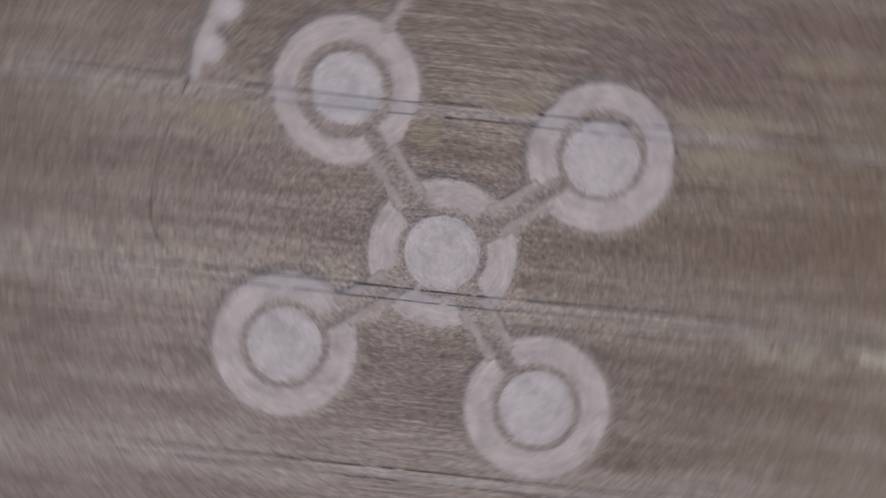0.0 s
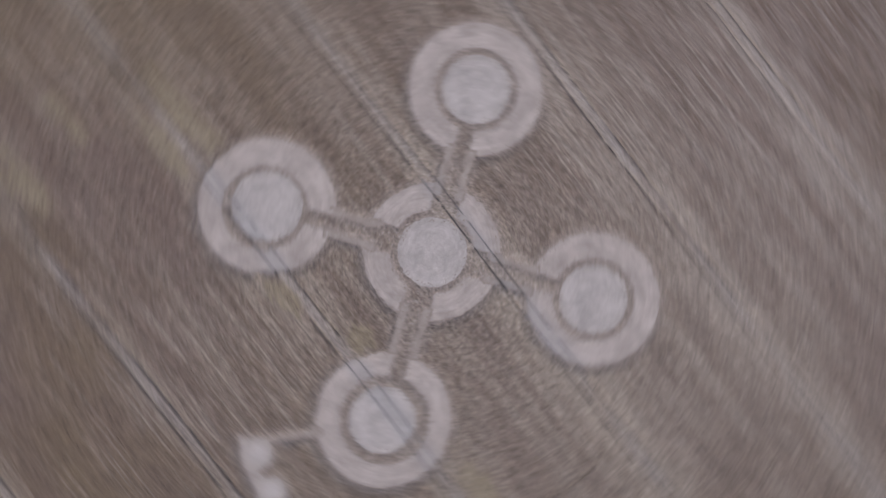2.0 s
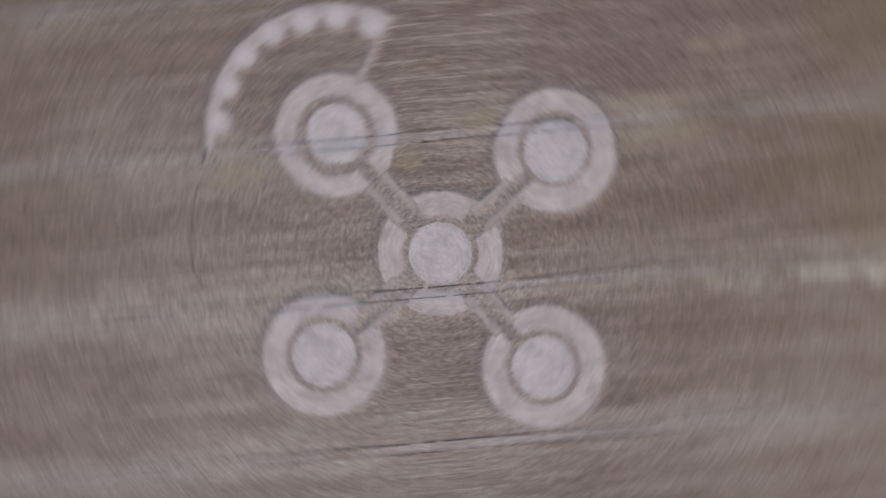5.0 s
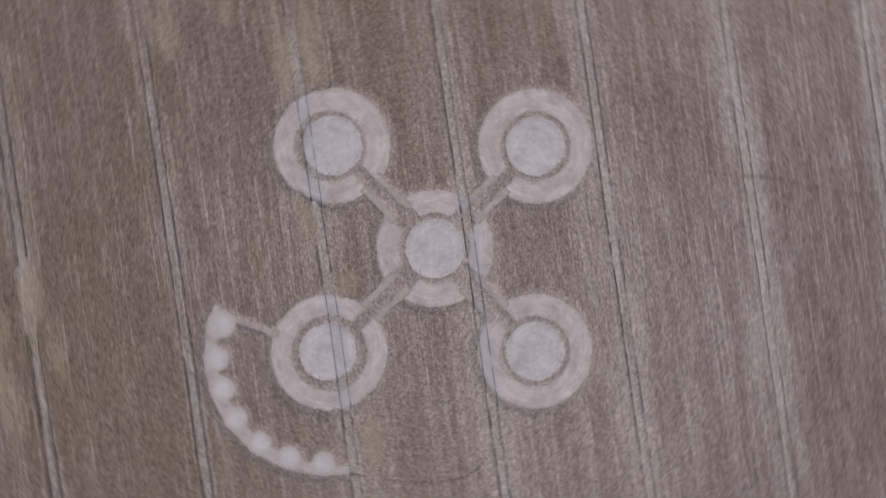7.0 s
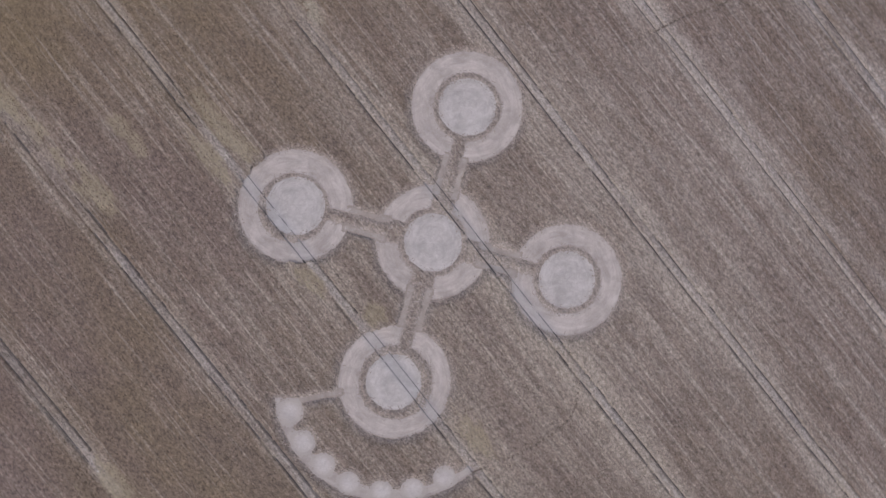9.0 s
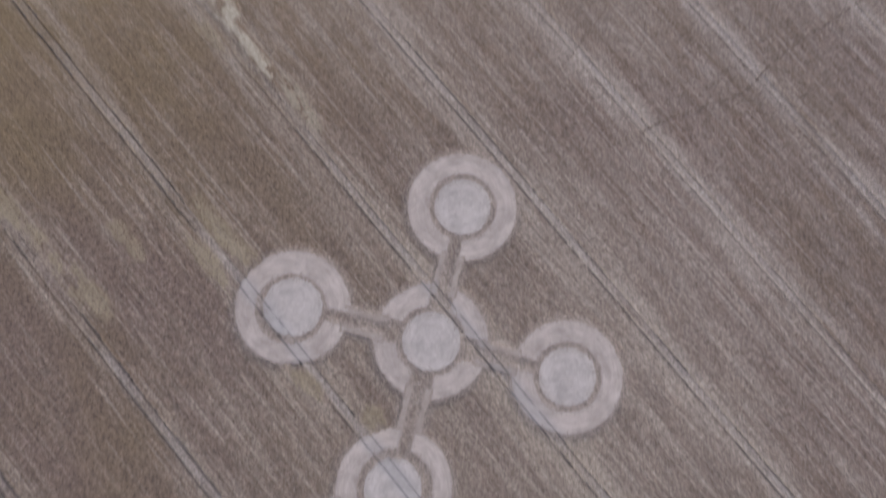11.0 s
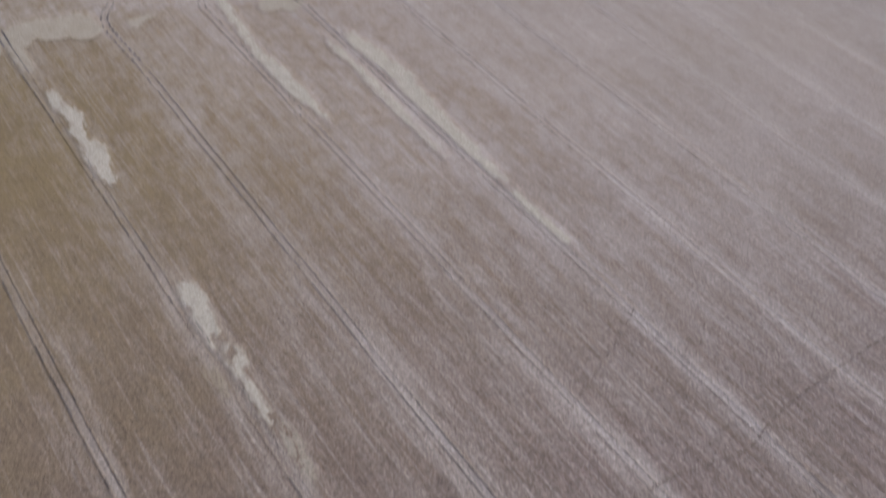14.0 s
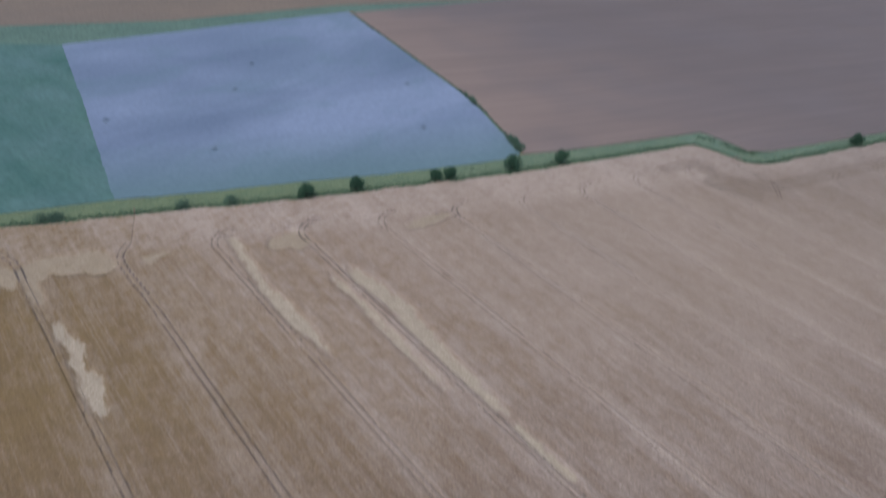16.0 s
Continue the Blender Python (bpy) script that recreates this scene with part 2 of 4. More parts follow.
def field_material(name, a, b, c3, stretch=(1, 0.2, 1), turn=0.0, scale=0.06, grain_amount=0.25):
    k = Mat(name, 0.95)
    mp = k.t.nodes.new("ShaderNodeMapping")
    mp.inputs["Rotation"].default_value = (0, 0, radians(turn))
    k.t.links.new(k.place, mp.inputs["Vector"])
    co = mp.outputs[0]
    n1 = k.noise(scale, stretch, 4, 0.6, coords=co)
    n2 = k.noise(scale * 0.3, (1, 0.8, 1), 3, coords=co)
    g = k.noise(0.9, (1, 0.3, 1), 4, 0.7, coords=co)
    c = k.mix(k.ramp(n1, 0.38, 0.62), a, b)
    c = k.mix(k.ramp(n2, 0.42, 0.7, 0.0, 0.85), c, c3)
    lo, hi = 1 - grain_amount, 1 + grain_amount
    c = k.mix(1.0, c, k.mix(k.ramp(g, 0.25, 0.75), (lo, lo, lo), (hi, hi, hi)), "MULTIPLY")
    return k.done(c, g, 0.5, 0.3)


def flax_material():
    k = Mat("flax_in_bloom", 0.95)
    x, y = k.axis(0), k.axis(1)
    mp = k.t.nodes.new("ShaderNodeMapping")
    mp.inputs["Rotation"].default_value = (0, 0, radians(-14))
    k.t.links.new(k.place, mp.inputs["Vector"])
    cloud = k.noise(0.017, (0.42, 1, 1), 3, 0.5, coords=mp.outputs[0], distortion=0.6)
    wide = k.noise(0.008, (1, 1, 1), 2)
    g = k.noise(0.7, (1, 0.5, 1), 4, 0.7)
    c = k.mix(k.ramp(cloud, 0.36, 0.66), (0.156, 0.228, 0.37), (0.24, 0.331, 0.52))
    c = k.mix(k.ramp(wide, 0.5, 0.7, 0.0, 0.6), c, (0.142, 0.226, 0.345))
    green = k.noise(0.045, (0.5, 1, 1), 4, 0.6, coords=mp.outputs[0], distortion=0.8)
    c = k.mix(k.ramp(green, 0.5, 0.72, 0.0, 0.5), c, (0.138, 0.245, 0.33))
    # thin, late plants on the lower side
    late = k.ramp(k.math("ADD", k.math("MULTIPLY", x, 0.3), y), 216.0, 262.0, 0.9, 0.0)
    c = k.mix(late, c, (0.135, 0.243, 0.296))
    c = k.mix(1.0, c, k.mix(k.ramp(g, 0.25, 0.75), (0.9, 0.9, 0.9), (1.1, 1.1, 1.1)), "MULTIPLY")
    return k.done(c, g, 0.4, 0.2)


def brown_material():
    k = Mat("brown_wheat_far", 0.95)
    mp = k.t.nodes.new("ShaderNodeMapping")
    mp.inputs["Rotation"].default_value = (0, 0, radians(14))
    k.t.links.new(k.place, mp.inputs["Vector"])
    co = mp.outputs[0]
    rows = k.noise(0.16, (0.07, 1, 1), 4, 0.6, coords=co)
    band = k.noise(0.035, (0.25, 1, 1), 3, 0.5, coords=co)
    wide = k.noise(0.012, (1, 1, 1), 2)
    g = k.noise(0.9, (0.4, 1, 1), 3, 0.6, coords=co)
    # darker towards the right: lens falloff put into the field's colour
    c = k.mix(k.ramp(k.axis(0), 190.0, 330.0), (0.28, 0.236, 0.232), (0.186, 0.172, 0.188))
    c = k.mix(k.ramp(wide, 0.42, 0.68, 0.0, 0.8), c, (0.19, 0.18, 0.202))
    c = k.mix(1.0, c, k.mix(k.ramp(rows, 0.35, 0.65), (0.955, 0.955, 0.965), (1.045, 1.04, 1.035)), "MULTIPLY")
    c = k.mix(1.0, c, k.mix(k.ramp(band, 0.36, 0.66), (0.965, 0.965, 0.97), (1.035, 1.03, 1.025)), "MULTIPLY")
    return k.done(c, g, 0.4, 0.3)


def verge_material():
    k = Mat("rough_grass", 0.95)
    x = k.axis(0)
    n = k.noise(0.22, (0.5, 1, 1), 4, 0.65)
    g = k.noise(1.4, (1, 1, 1), 4, 0.7)
    dry = k.mix(k.ramp(n, 0.3, 0.7), (0.138, 0.215, 0.148), (0.198, 0.268, 0.172))
    lush = k.mix(k.ramp(n, 0.3, 0.7), (0.128, 0.22, 0.18), (0.178, 0.264, 0.215))
    c = k.mix(k.ramp(x, 80.0, 230.0), dry, lush)
    c = k.mix(1.0, c, k.mix(k.ramp(g, 0.25, 0.75), (0.7, 0.7, 0.7), (1.3, 1.3, 1.3)), "MULTIPLY")
    return k.done(c, g, 0.6, 0.3)


def leaf_material(name, a, b):
    k = Mat(name, 0.7)
    info = k.t.nodes.new("ShaderNodeNewGeometry").outputs["Random Per Island"]
    n = k.noise(0.7)
    c = k.mix(info, a, b)
    c = k.mix(1.0, c, k.mix(n, (0.7, 0.7, 0.7), (1.3, 1.3, 1.3)), "MULTIPLY")
    return k.done(c)


def bark_material():
    k = Mat("bark", 0.9)
    n = k.noise(6.0, (1, 1, 0.2))
    return k.done(k.mix(n, (0.04, 0.035, 0.028), (0.08, 0.07, 0.055)), n, 0.6, 0.03)


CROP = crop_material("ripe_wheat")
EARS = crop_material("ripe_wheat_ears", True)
FLAT = flat_material("flattened_straw", (0.41, 0.355, 0.338), (0.592, 0.535, 0.52))
ARC = flat_material("lightly_laid_straw", (0.38, 0.331, 0.315), (0.505, 0.455, 0.44))
TUFT = flat_material("bleached_tuft", (0.5, 0.46, 0.456), (0.6, 0.56, 0.555), (0.435, 0.388, 0.373))
TRODDEN = flat_material("trodden_lane", (0.37, 0.318, 0.295), (0.45, 0.4, 0.378))
SWIRL = flat_material("swirled_straw", (0.43, 0.392, 0.387), (0.595, 0.553, 0.55))
FLAX = flax_material()
LODGED = patch_material("lodged_wheat", (0.385, 0.346, 0.287), (0.475, 0.432, 0.367))
LEANING = patch_material("leaning_yellow_wheat", (0.285, 0.238, 0.168), (0.36, 0.306, 0.224), 0.7)
HALF_DOWN = patch_material("half_lodged_wheat", (0.35, 0.306, 0.245), (0.405, 0.36, 0.295), 0.85)
# soil of the tracks, with the shade between the stalks in its dark tone
TRACK = track_material("wheel_track_soil_and_shade", (0.10, 0.09, 0.092), (0.27, 0.24, 0.235))
FOOT = track_material("trodden_line", (0.142, 0.117, 0.104), (0.225, 0.184, 0.16))
IN_STRAW = track_material("track_in_laid_straw", (0.2, 0.19, 0.2), (0.36, 0.345, 0.36))
TURNED = track_material("turning_track_soil", (0.19, 0.163, 0.15), (0.32, 0.28, 0.262))
HEADLAND = track_material("pressed_headland_wheat", (0.245, 0.212, 0.198), (0.385, 0.34, 0.32))
SOIL = field_material("dry_soil", (0.24, 0.18, 0.14), (0.2, 0.15, 0.12), (0.26, 0.2, 0.16))
GREEN = field_material("young_green_crop", (0.07, 0.172, 0.176), (0.093, 0.205, 0.206), (0.122, 0.234, 0.262), (1, 0.15, 1), -10, 0.09, 0.2)
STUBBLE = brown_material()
TAN = field_material("pale_stubble", (0.24, 0.21, 0.19), (0.22, 0.196, 0.184), (0.21, 0.188, 0.18), (0.3, 1, 1), 10, 0.05, 0.12)
VERGE = verge_material()
BAND = field_material("grass_bank", (0.12, 0.215, 0.195), (0.142, 0.24, 0.22), (0.105, 0.195, 0.185), (0.3, 1, 1), 8, 0.1, 0.25)
LEAF = leaf_material("tree_leaves", (0.026, 0.08, 0.06), (0.055, 0.126, 0.085))
SHRUB = leaf_material("hedge_leaves", (0.06, 0.13, 0.108), (0.105, 0.19, 0.15))
EDGE_WEED = leaf_material("edge_weed_leaves", (0.07, 0.145, 0.105), (0.13, 0.212, 0.148))
GRASS = leaf_material("grass_blades", (0.165, 0.265, 0.2), (0.25, 0.345, 0.25))
STRAW = leaf_material("loose_straw", (0.27, 0.225, 0.205), (0.45, 0.4, 0.38))
BARK = bark_material()
MARGIN = leaf_material("flax_margin_growth", (0.15, 0.245, 0.25), (0.195, 0.29, 0.305))
WEED = leaf_material("flax_weeds", (0.155, 0.24, 0.33), (0.2, 0.29, 0.4))


# ---- mesh helpers ----
def mesh_of(name, verts, faces, mat, smooth=False):
    me = bpy.data.meshes.new(name)
    verts = np.asarray(verts, np.float32)
    faces = np.asarray(faces, np.int32)
    n = faces.shape[1]
    me.vertices.add(len(verts))
    me.vertices.foreach_set("co", verts.ravel())
    me.loops.add(faces.size)
    me.loops.foreach_set("vertex_index", faces.ravel())
    me.polygons.add(len(faces))
    me.polygons.foreach_set("loop_start", np.arange(0, faces.size, n, dtype=np.int32))
    me.polygons.foreach_set("loop_total", np.full(len(faces), n, np.int32))
    me.update(calc_edges=True)
    me.validate()
    if smooth:
        me.shade_smooth()
    me.materials.append(mat)
    return me


def child(name, me, parent, place=(0, 0, 0), label=""):
    ob = new(name, me)
    ob.parent = parent
    ob.location = place
    return tagged(ob, label)


def from_bm(name, bm, mat):
    me = bpy.data.meshes.new(name)
    bm.to_mesh(me)
    bm.free()
    me.materials.append(mat)
    return me


def grid_faces(nx, ny, keep=None):
    i = np.arange((nx - 1) * (ny - 1))
    a = (i // (nx - 1)) * nx + i % (nx - 1)
    f = np.stack([a, a + 1, a + nx + 1, a + nx], 1)
    return f if keep is None else f[keep.ravel()]


def value_noise(x, y, seed, octaves=3):
    """Smooth noise of about -1 to 1 on arrays, one cell a metre."""
    out, amp, total = np.zeros(np.broadcast(x, y).shape), 1.0, 0.0
    for o in range(octaves):
        gx, gy = x * 2 ** o + 17.3 * o, y * 2 ** o - 9.1 * o
        ix, iy = np.floor(gx), np.floor(gy)
        fx, fy = gx - ix, gy - iy
        fx, fy = fx * fx * (3 - 2 * fx), fy * fy * (3 - 2 * fy)

        def corner(a, b):
            h = np.sin(a * 127.1 + b * 311.7 + seed * 74.7) * 43758.5453
            return (h - np.floor(h)) * 2 - 1
        out = out + amp * ((corner(ix, iy) * (1 - fx) + corner(ix + 1, iy) * fx) * (1 - fy)
                           + (corner(ix, iy + 1) * (1 - fx) + corner(ix + 1, iy + 1) * fx) * fy)
        total += amp
        amp *= 0.5
    return out / total


# ---- plan of the field ----
HEIGHT = 0.60                       # standing wheat
SPOKE, SPOKE_TURN = 24.0, 36.53     # the four outer circles round the middle one
R_OUT, R_GAP, R_DISC = 9.4, 6.0, 4.7
SLIP = [(-0.38, 0.05), (-0.03, -0.25), (-0.36, -0.22), (-0.28, -0.08)]    # how far each was laid out of true
CENTRES = [(-0.03, -0.06)] + [(SPOKE * math.cos(radians(SPOKE_TURN + 90 * i)) + SLIP[i][0], SPOKE * math.sin(radians(SPOKE_TURN + 90 * i)) + SLIP[i][1]) for i in range(4)]
ARC_AT = CENTRES[3]                 # the outer arc is swung round this circle
ARM = 1.15                          # half the width of a standing arm
LANE = 0.85                         # the trodden lane on either side of it


def wander(x, y):
    """The drill rows and tracks are not dead straight."""
    return 0.16 * value_noise(x * 0.03, y * 0.09, 401, 3)


def edge_y(x):
    """The far edge of the wheat: a long straight side with one step back."""
    return np.interp(x, [-400, 6.5, 90, 140, 166, 186, 246, 249, 251.5, 258, 700], [350, 209.3, 180.3, 164.7, 157.4, 153.2, 138.4, 131, 117, 111.3, 14])


def arm_coords(x, y, i):
    a = radians(SPOKE_TURN + 90 * i)
    return x * math.cos(a) + y * math.sin(a), -x * math.sin(a) + y * math.cos(a)


HOLE_OFF = {2: (-0.45, 0.0), 3: (0.05, -0.1)}    # rings that were laid a little off centre
DISC_OFF = {2: (0.1, 0.0), 3: (-0.2, 0.1)}


def inner_field(x, y, i):
    cx, cy = CENTRES[i]
    dx, dy = DISC_OFF.get(i, (0, 0))
    return (4.5 if i == 3 else R_DISC) - np.hypot(x - cx - dx, y - cy - dy)


def ring_field(x, y, i):
    cx, cy = CENTRES[i]
    hx, hy = HOLE_OFF.get(i, (0, 0))
    ring = np.minimum((R_OUT if i else 9.55) - np.hypot(x - cx, y - cy), np.hypot(x - cx - hx, y - cy - hy) - (6.4 if i == 3 else R_GAP))
    for j in ((0, 1, 2, 3) if i == 0 else (i - 1,)):
        u, v = arm_coords(x, y, j)
        wide = ARM + (0.95 if i == 0 else 0.1)
        ring = np.where((u > 0) & (u < SPOKE), np.minimum(ring, np.abs(v) - wide), ring)
    return ring


def disc_field(x, y, i):
    """Depth inside the flattened parts of circle i, in metres: above 0 is flattened."""
    return np.maximum(ring_field(x, y, i), inner_field(x, y, i))


def lane_field(x, y, j, side):
    u, v = arm_coords(x, y, j)
    return np.minimum(LANE / 2 - np.abs(v * side - ARM - LANE / 2), np.minimum(u - 8.0, SPOKE - 9.0 - u))


BLOBS = [(157.0, 18.2, 2.1), (174.5, 18.3, 1.9), (190.5, 18.3, 1.9), (207.0, 18.6, 1.8), (224.5, 18.6, 1.8), (241.0, 18.4, 1.8), (259.0, 18.2, 1.8)]


def arc_field(x, y):
    px, py = x - ARC_AT[0], y - ARC_AT[1]
    r, a = np.hypot(px, py), np.degrees(np.arctan2(py, px)) % 360
    t = np.clip((a - 149) / 124, 0, 1)
    half = 0.25 + 0.75 * np.sin(np.pi * np.clip(t * 0.94 + 0.03, 0, 1)) ** 0.5
    out = np.minimum(half - np.abs(r - 20.1 + half), np.minimum(a - 149, 273 - a) * 0.35)
    return np.maximum(out, blob_field(x, y))


def blob_field(x, y, only=None):
    """The round tufts laid along the inside of the arc."""
    px, py = x - ARC_AT[0], y - ARC_AT[1]
    out = np.full(np.broadcast(x, y).shape, -9.0)
    for n, (b, rr, size) in enumerate(BLOBS):
        if only is None or n == only:
            out = np.maximum(out, size - np.hypot(px - rr * math.cos(radians(b)), py - rr * math.sin(radians(b))))
    return out


def spur_field(x, y):
    a = radians(152.0)
    px, py = x - ARC_AT[0], y - ARC_AT[1]
    u, v = px * math.cos(a) + py * math.sin(a), -px * math.sin(a) + py * math.cos(a)
    return np.minimum(0.4 - np.abs(v), np.minimum(u - R_OUT + 0.4, 19.6 - u))


# lodged wheat: groups of (x, y, half width, half length)
LODGED_AT = [
    [(8.7, 84.4, 1.7, 4.6), (8.2, 79.5, 1.5, 4.2), (7.7, 75.6, 1.35, 4.4)],
    [(8.9, 68.5, 0.9, 2.6), (8.0, 64.5, 0.55, 3.6), (7.8, 60.0, 0.55, 3.6), (7.5, 55.3, 0.45, 3.6)],
    [(3.8, 66.4, 0.6, 2.6)],
    [(8.2, 153.5, 0.8, 3.5), (9.2, 146.5, 1.3, 4.5), (8.3, 139.5, 0.9, 4.5), (8.7, 131.5, 2.1, 4.5), (8.2, 126.0, 1.2, 4.0)],
    [(12.0, 183.0, 6.5, 4.0), (20.0, 180.0, 6.5, 4.8), (24.0, 175.5, 3.5, 3.5), (9.0, 181.0, 3.2, 4.0), (6.8, 174.0, 1.1, 6.0), (2.5, 183.0, 2.2, 5.0)],
    [(59.0, 166.5, 1.0, 4.0), (58.0, 158.0, 0.8, 6.0), (56.9, 149.0, 0.6, 6.0), (56.3, 141.5, 1.0, 4.0), (56.9, 134.0, 1.5, 6.5), (57.0, 126.0, 1.5, 5.0), (57.5, 119.5, 0.7, 4.0)],
    [(80.5, 133.5, 1.6, 4.0), (81.5, 126.0, 1.9, 6.0), (82.3, 117.5, 2.2, 5.5), (81.0, 108.0, 1.9, 7.0), (80.3, 99.5, 1.6, 7.0), (80.0, 89.0, 1.4, 8.0), (80.0, 79.5, 1.0, 5.0)],
    [(74.3, 132.0, 0.8, 3.5), (74.5, 123.0, 0.6, 7.0), (74.3, 110.0, 0.35, 8.0), (73.3, 98.0, 0.25, 8.0)],
    [(79.3, 64.4, 0.85, 4.0), (79.2, 57.0, 0.8, 4.0)],
    [(70.5, 160.5, 3.6, 3.2), (74.5, 159.5, 3.4, 4.6)],
    [(35.6, 172.0, 1.3, 1.8), (38.6, 172.6, 1.7, 1.0)],
    [(-40.4, 62.5, 1.2, 3.6), (-39.6, 53.0, 0.8, 4.0)],
    [(-39.2, 45.5, 1.3, 4.0), (-38.2, 40.5, 1.2, 3.0)],
    [(-15.7, 37.0, 1.2, 5.0), (-15.0, 31.0, 0.9, 3.4)],
    [(-28.6, 46.6, 0.8, 1.8), (-28.5, 43.3, 0.9, 1.8)],
    [(116.0, 148.0, 7.0, 2.2)],
    [(-14.9, -30.2, 1.2, 3.6)],
    [(-15.4, -3.6, 1.3, 1.9)],
    [(8.8, 48.8, 0.9, 2.6), (8.2, 44.8, 0.7, 3.4)],
    [(-20.5, 34.4, 1.0, 3.6)],
    [(-20.1, 8.0, 1.0, 2.6)],
    [(-65.5, 1.5, 1.2, 3.4), (-63.0, -8.0, 0.9, 3.0)],
    [(-71.5, -2.3, 1.0, 4.0), (-71.2, -14.5, 1.3, 4.6)],
]


BEATEN = (9, 10, 15, 18)                         # groups that are half down
FAINT = (2, 10, 11, 12, 13, 14, 16, 17, 18, 19, 20, 21, 22)   # groups that only lean


def lodged_field(x, y, blobs, seed):
    out = np.full(np.broadcast(x, y).shape, -9.0)
    for bx, by, w, h in blobs:
        out = np.maximum(out, (1 - np.hypot((x - bx) / (w * 1.12), (y - by) / h)) * min(w, h))
    if seed - 20 in FAINT:
        # the laid circles were made across these patches
        out = np.minimum(out, np.minimum.reduce([np.hypot(x - cx, y - cy) - R_OUT - 1.0 for cx, cy in CENTRES[1:]]) - 0.3)
        return out + 0.2 + 0.45 * value_noise(x * 1.3, y * 0.4, seed) + 0.4 * value_noise(x * 2.6, y * 0.9, seed + 5, 2)
    return out + 0.12 + 0.45 * value_noise(x * 0.6, y * 0.45, seed) + 0.35 * value_noise(x * 2.1, y * 1.2, seed + 3, 2)


# curved tracks: lists of corner points, smoothed below
def smooth_line(pts, step=0.8):
    p = np.array(pts, float)
    for _ in range(3):
        q = [p[0]]
        for a, b in zip(p[:-1], p[1:]):
            q += [a * 0.75 + b * 0.25, a * 0.25 + b * 0.75]
        p = np.array(q + [p[-1]])
    d = np.concatenate([[0], np.cumsum(np.hypot(*np.diff(p, axis=0).T))])
    s = np.linspace(0, d[-1], max(3, int(d[-1] / step)))
    return np.stack([np.interp(s, d, p[:, 0]), np.interp(s, d, p[:, 1])], 1)


def tram_end(x):
    return float(edge_y(x)) - (24.0 if x > 20 else 23.0)


def beside(line, off):
    t = np.gradient(line, axis=0)
    t /= np.hypot(t[:, 0], t[:, 1])[:, None]
    return line + off * np.stack([-t[:, 1], t[:, 0]], 1)


TRAMS = list(range(-6, 17))
TURNS = {}
for kx in TRAMS:
    tx = TRAM_X + TRAM_STEP * kx
    te = tram_end(tx)
    # at its end each pair of tracks swings out into the headland
    swing = [(tx, te - 3), (tx - 0.3, te), (tx + 1.0, te + 3.4), (tx + 4, te + 5.8), (tx + 9, te + 6.4)]
    if kx == 0:
        swing = [(tx, te - 7), (tx + 0.2, te + 1), (tx - 0.9, te + 7), (tx - 4.5, te + 11.5), (tx - 11, te + 15)]
    if kx == 1:
        swing = [(tx, te - 21), (tx - 0.7, te - 10), (tx - 0.7, te - 2), (tx + 0.8, te + 2.6), (tx + 4.4, te + 6)]
    TURNS[kx] = smooth_line(swing)
PATHS = [
    [(124, -5), (116, -4.3), (105.7, -2.8), (97, -1.9), (90.3, -0.9), (80, -0.8), (76.5, -1.4), (73.4, -1.6), (69.8, -0.9), (67.1, 0.6), (63.6, 1.5), (58.3, 3.6), (52.5, 4.6)],
    [(52.5, 4.6), (48.3, 5.8), (43.2, 7.6)],
    [(79.7, 31.8), (72.3, 28.9), (63.1, 26.2), (52.7, 23.5), (47, 22.2), (42.8, 20.0)],
    [(42.8, 20.0), (36.5, 17.5), (32.1, 15.3), (30.3, 14.8)],
    [(87.5, 20.2), (84.5, 18.3), (79.6, 16.4), (77.2, 15.8)],
    [(35.0, 14.6), (31.1, 14.1)],
    [(34.6, 183.4), (35.7, 185.4), (37.9, 191.4), (40, 195.8), (41.5, 201.0)],
    [(-57, 29.5), (-54.4, 28.5), (-50.3, 27.9), (-46.7, 26.7), (-43.8, 26.1)],
    [(-19.1, -34.6), (-14.7, -36.0), (-10.5, -37.3), (-5, -38.2), (-0.7, -38.1), (1.9, -37.0), (4.6, -34.4)],
]
PATH_WIDE = [0.44, 0.3, 0.3, 0.28, 0.3, 0.32, 0.45, 0.28, 0.34]
PATH_LINES = [smooth_line(p) for p in PATHS]
HEAD = [smooth_line([(36, 183.4), (44.6, 180.0), (54.4, 175.3), (64.8, 171.0), (75.4, 169.0), (83.2, 167.4), (92.5, 164.3), (100.5, 160.7), (108.8, 156.8), (118.7, 152.0), (130, 147.6)]),
        smooth_line([(214, 130.5), (225, 129), (233.5, 127), (236.5, 121)]),
        smooth_line([(230, 124), (231.4, 116), (234, 108), (237.6, 101.8), (243, 99), (252.4, 97.2), (264, 94.1), (284, 89.9), (336, 79)]),
        smooth_line([(224, 117), (226, 107.7), (229.4, 101), (231, 96.5)]),
        smooth_line([(246, 102), (241.3, 97.2), (235.5, 92.5)])]


HEDGE_LINE = [(177.4, 169.5), (183.0, 184.0), (187.3, 197.0), (191.8, 210.0), (196.0, 226.0), (199.5, 246.0), (202.5, 265.0), (206.8, 290.0), (212.3, 325.0), (217.0, 352.5)]


def open_track(kx, y):
    """How far the crop stands back from a wheel track towards the upper end."""
    wide = 0.42 if kx > 0 else 0.0
    return wide * np.clip((y + 70) / 110, 0.7 if kx > 1 else 0.0, 1) * (1 - (0.6 if kx < 4 else 0.0) * np.clip((y - 90) / 40, 0, 1))


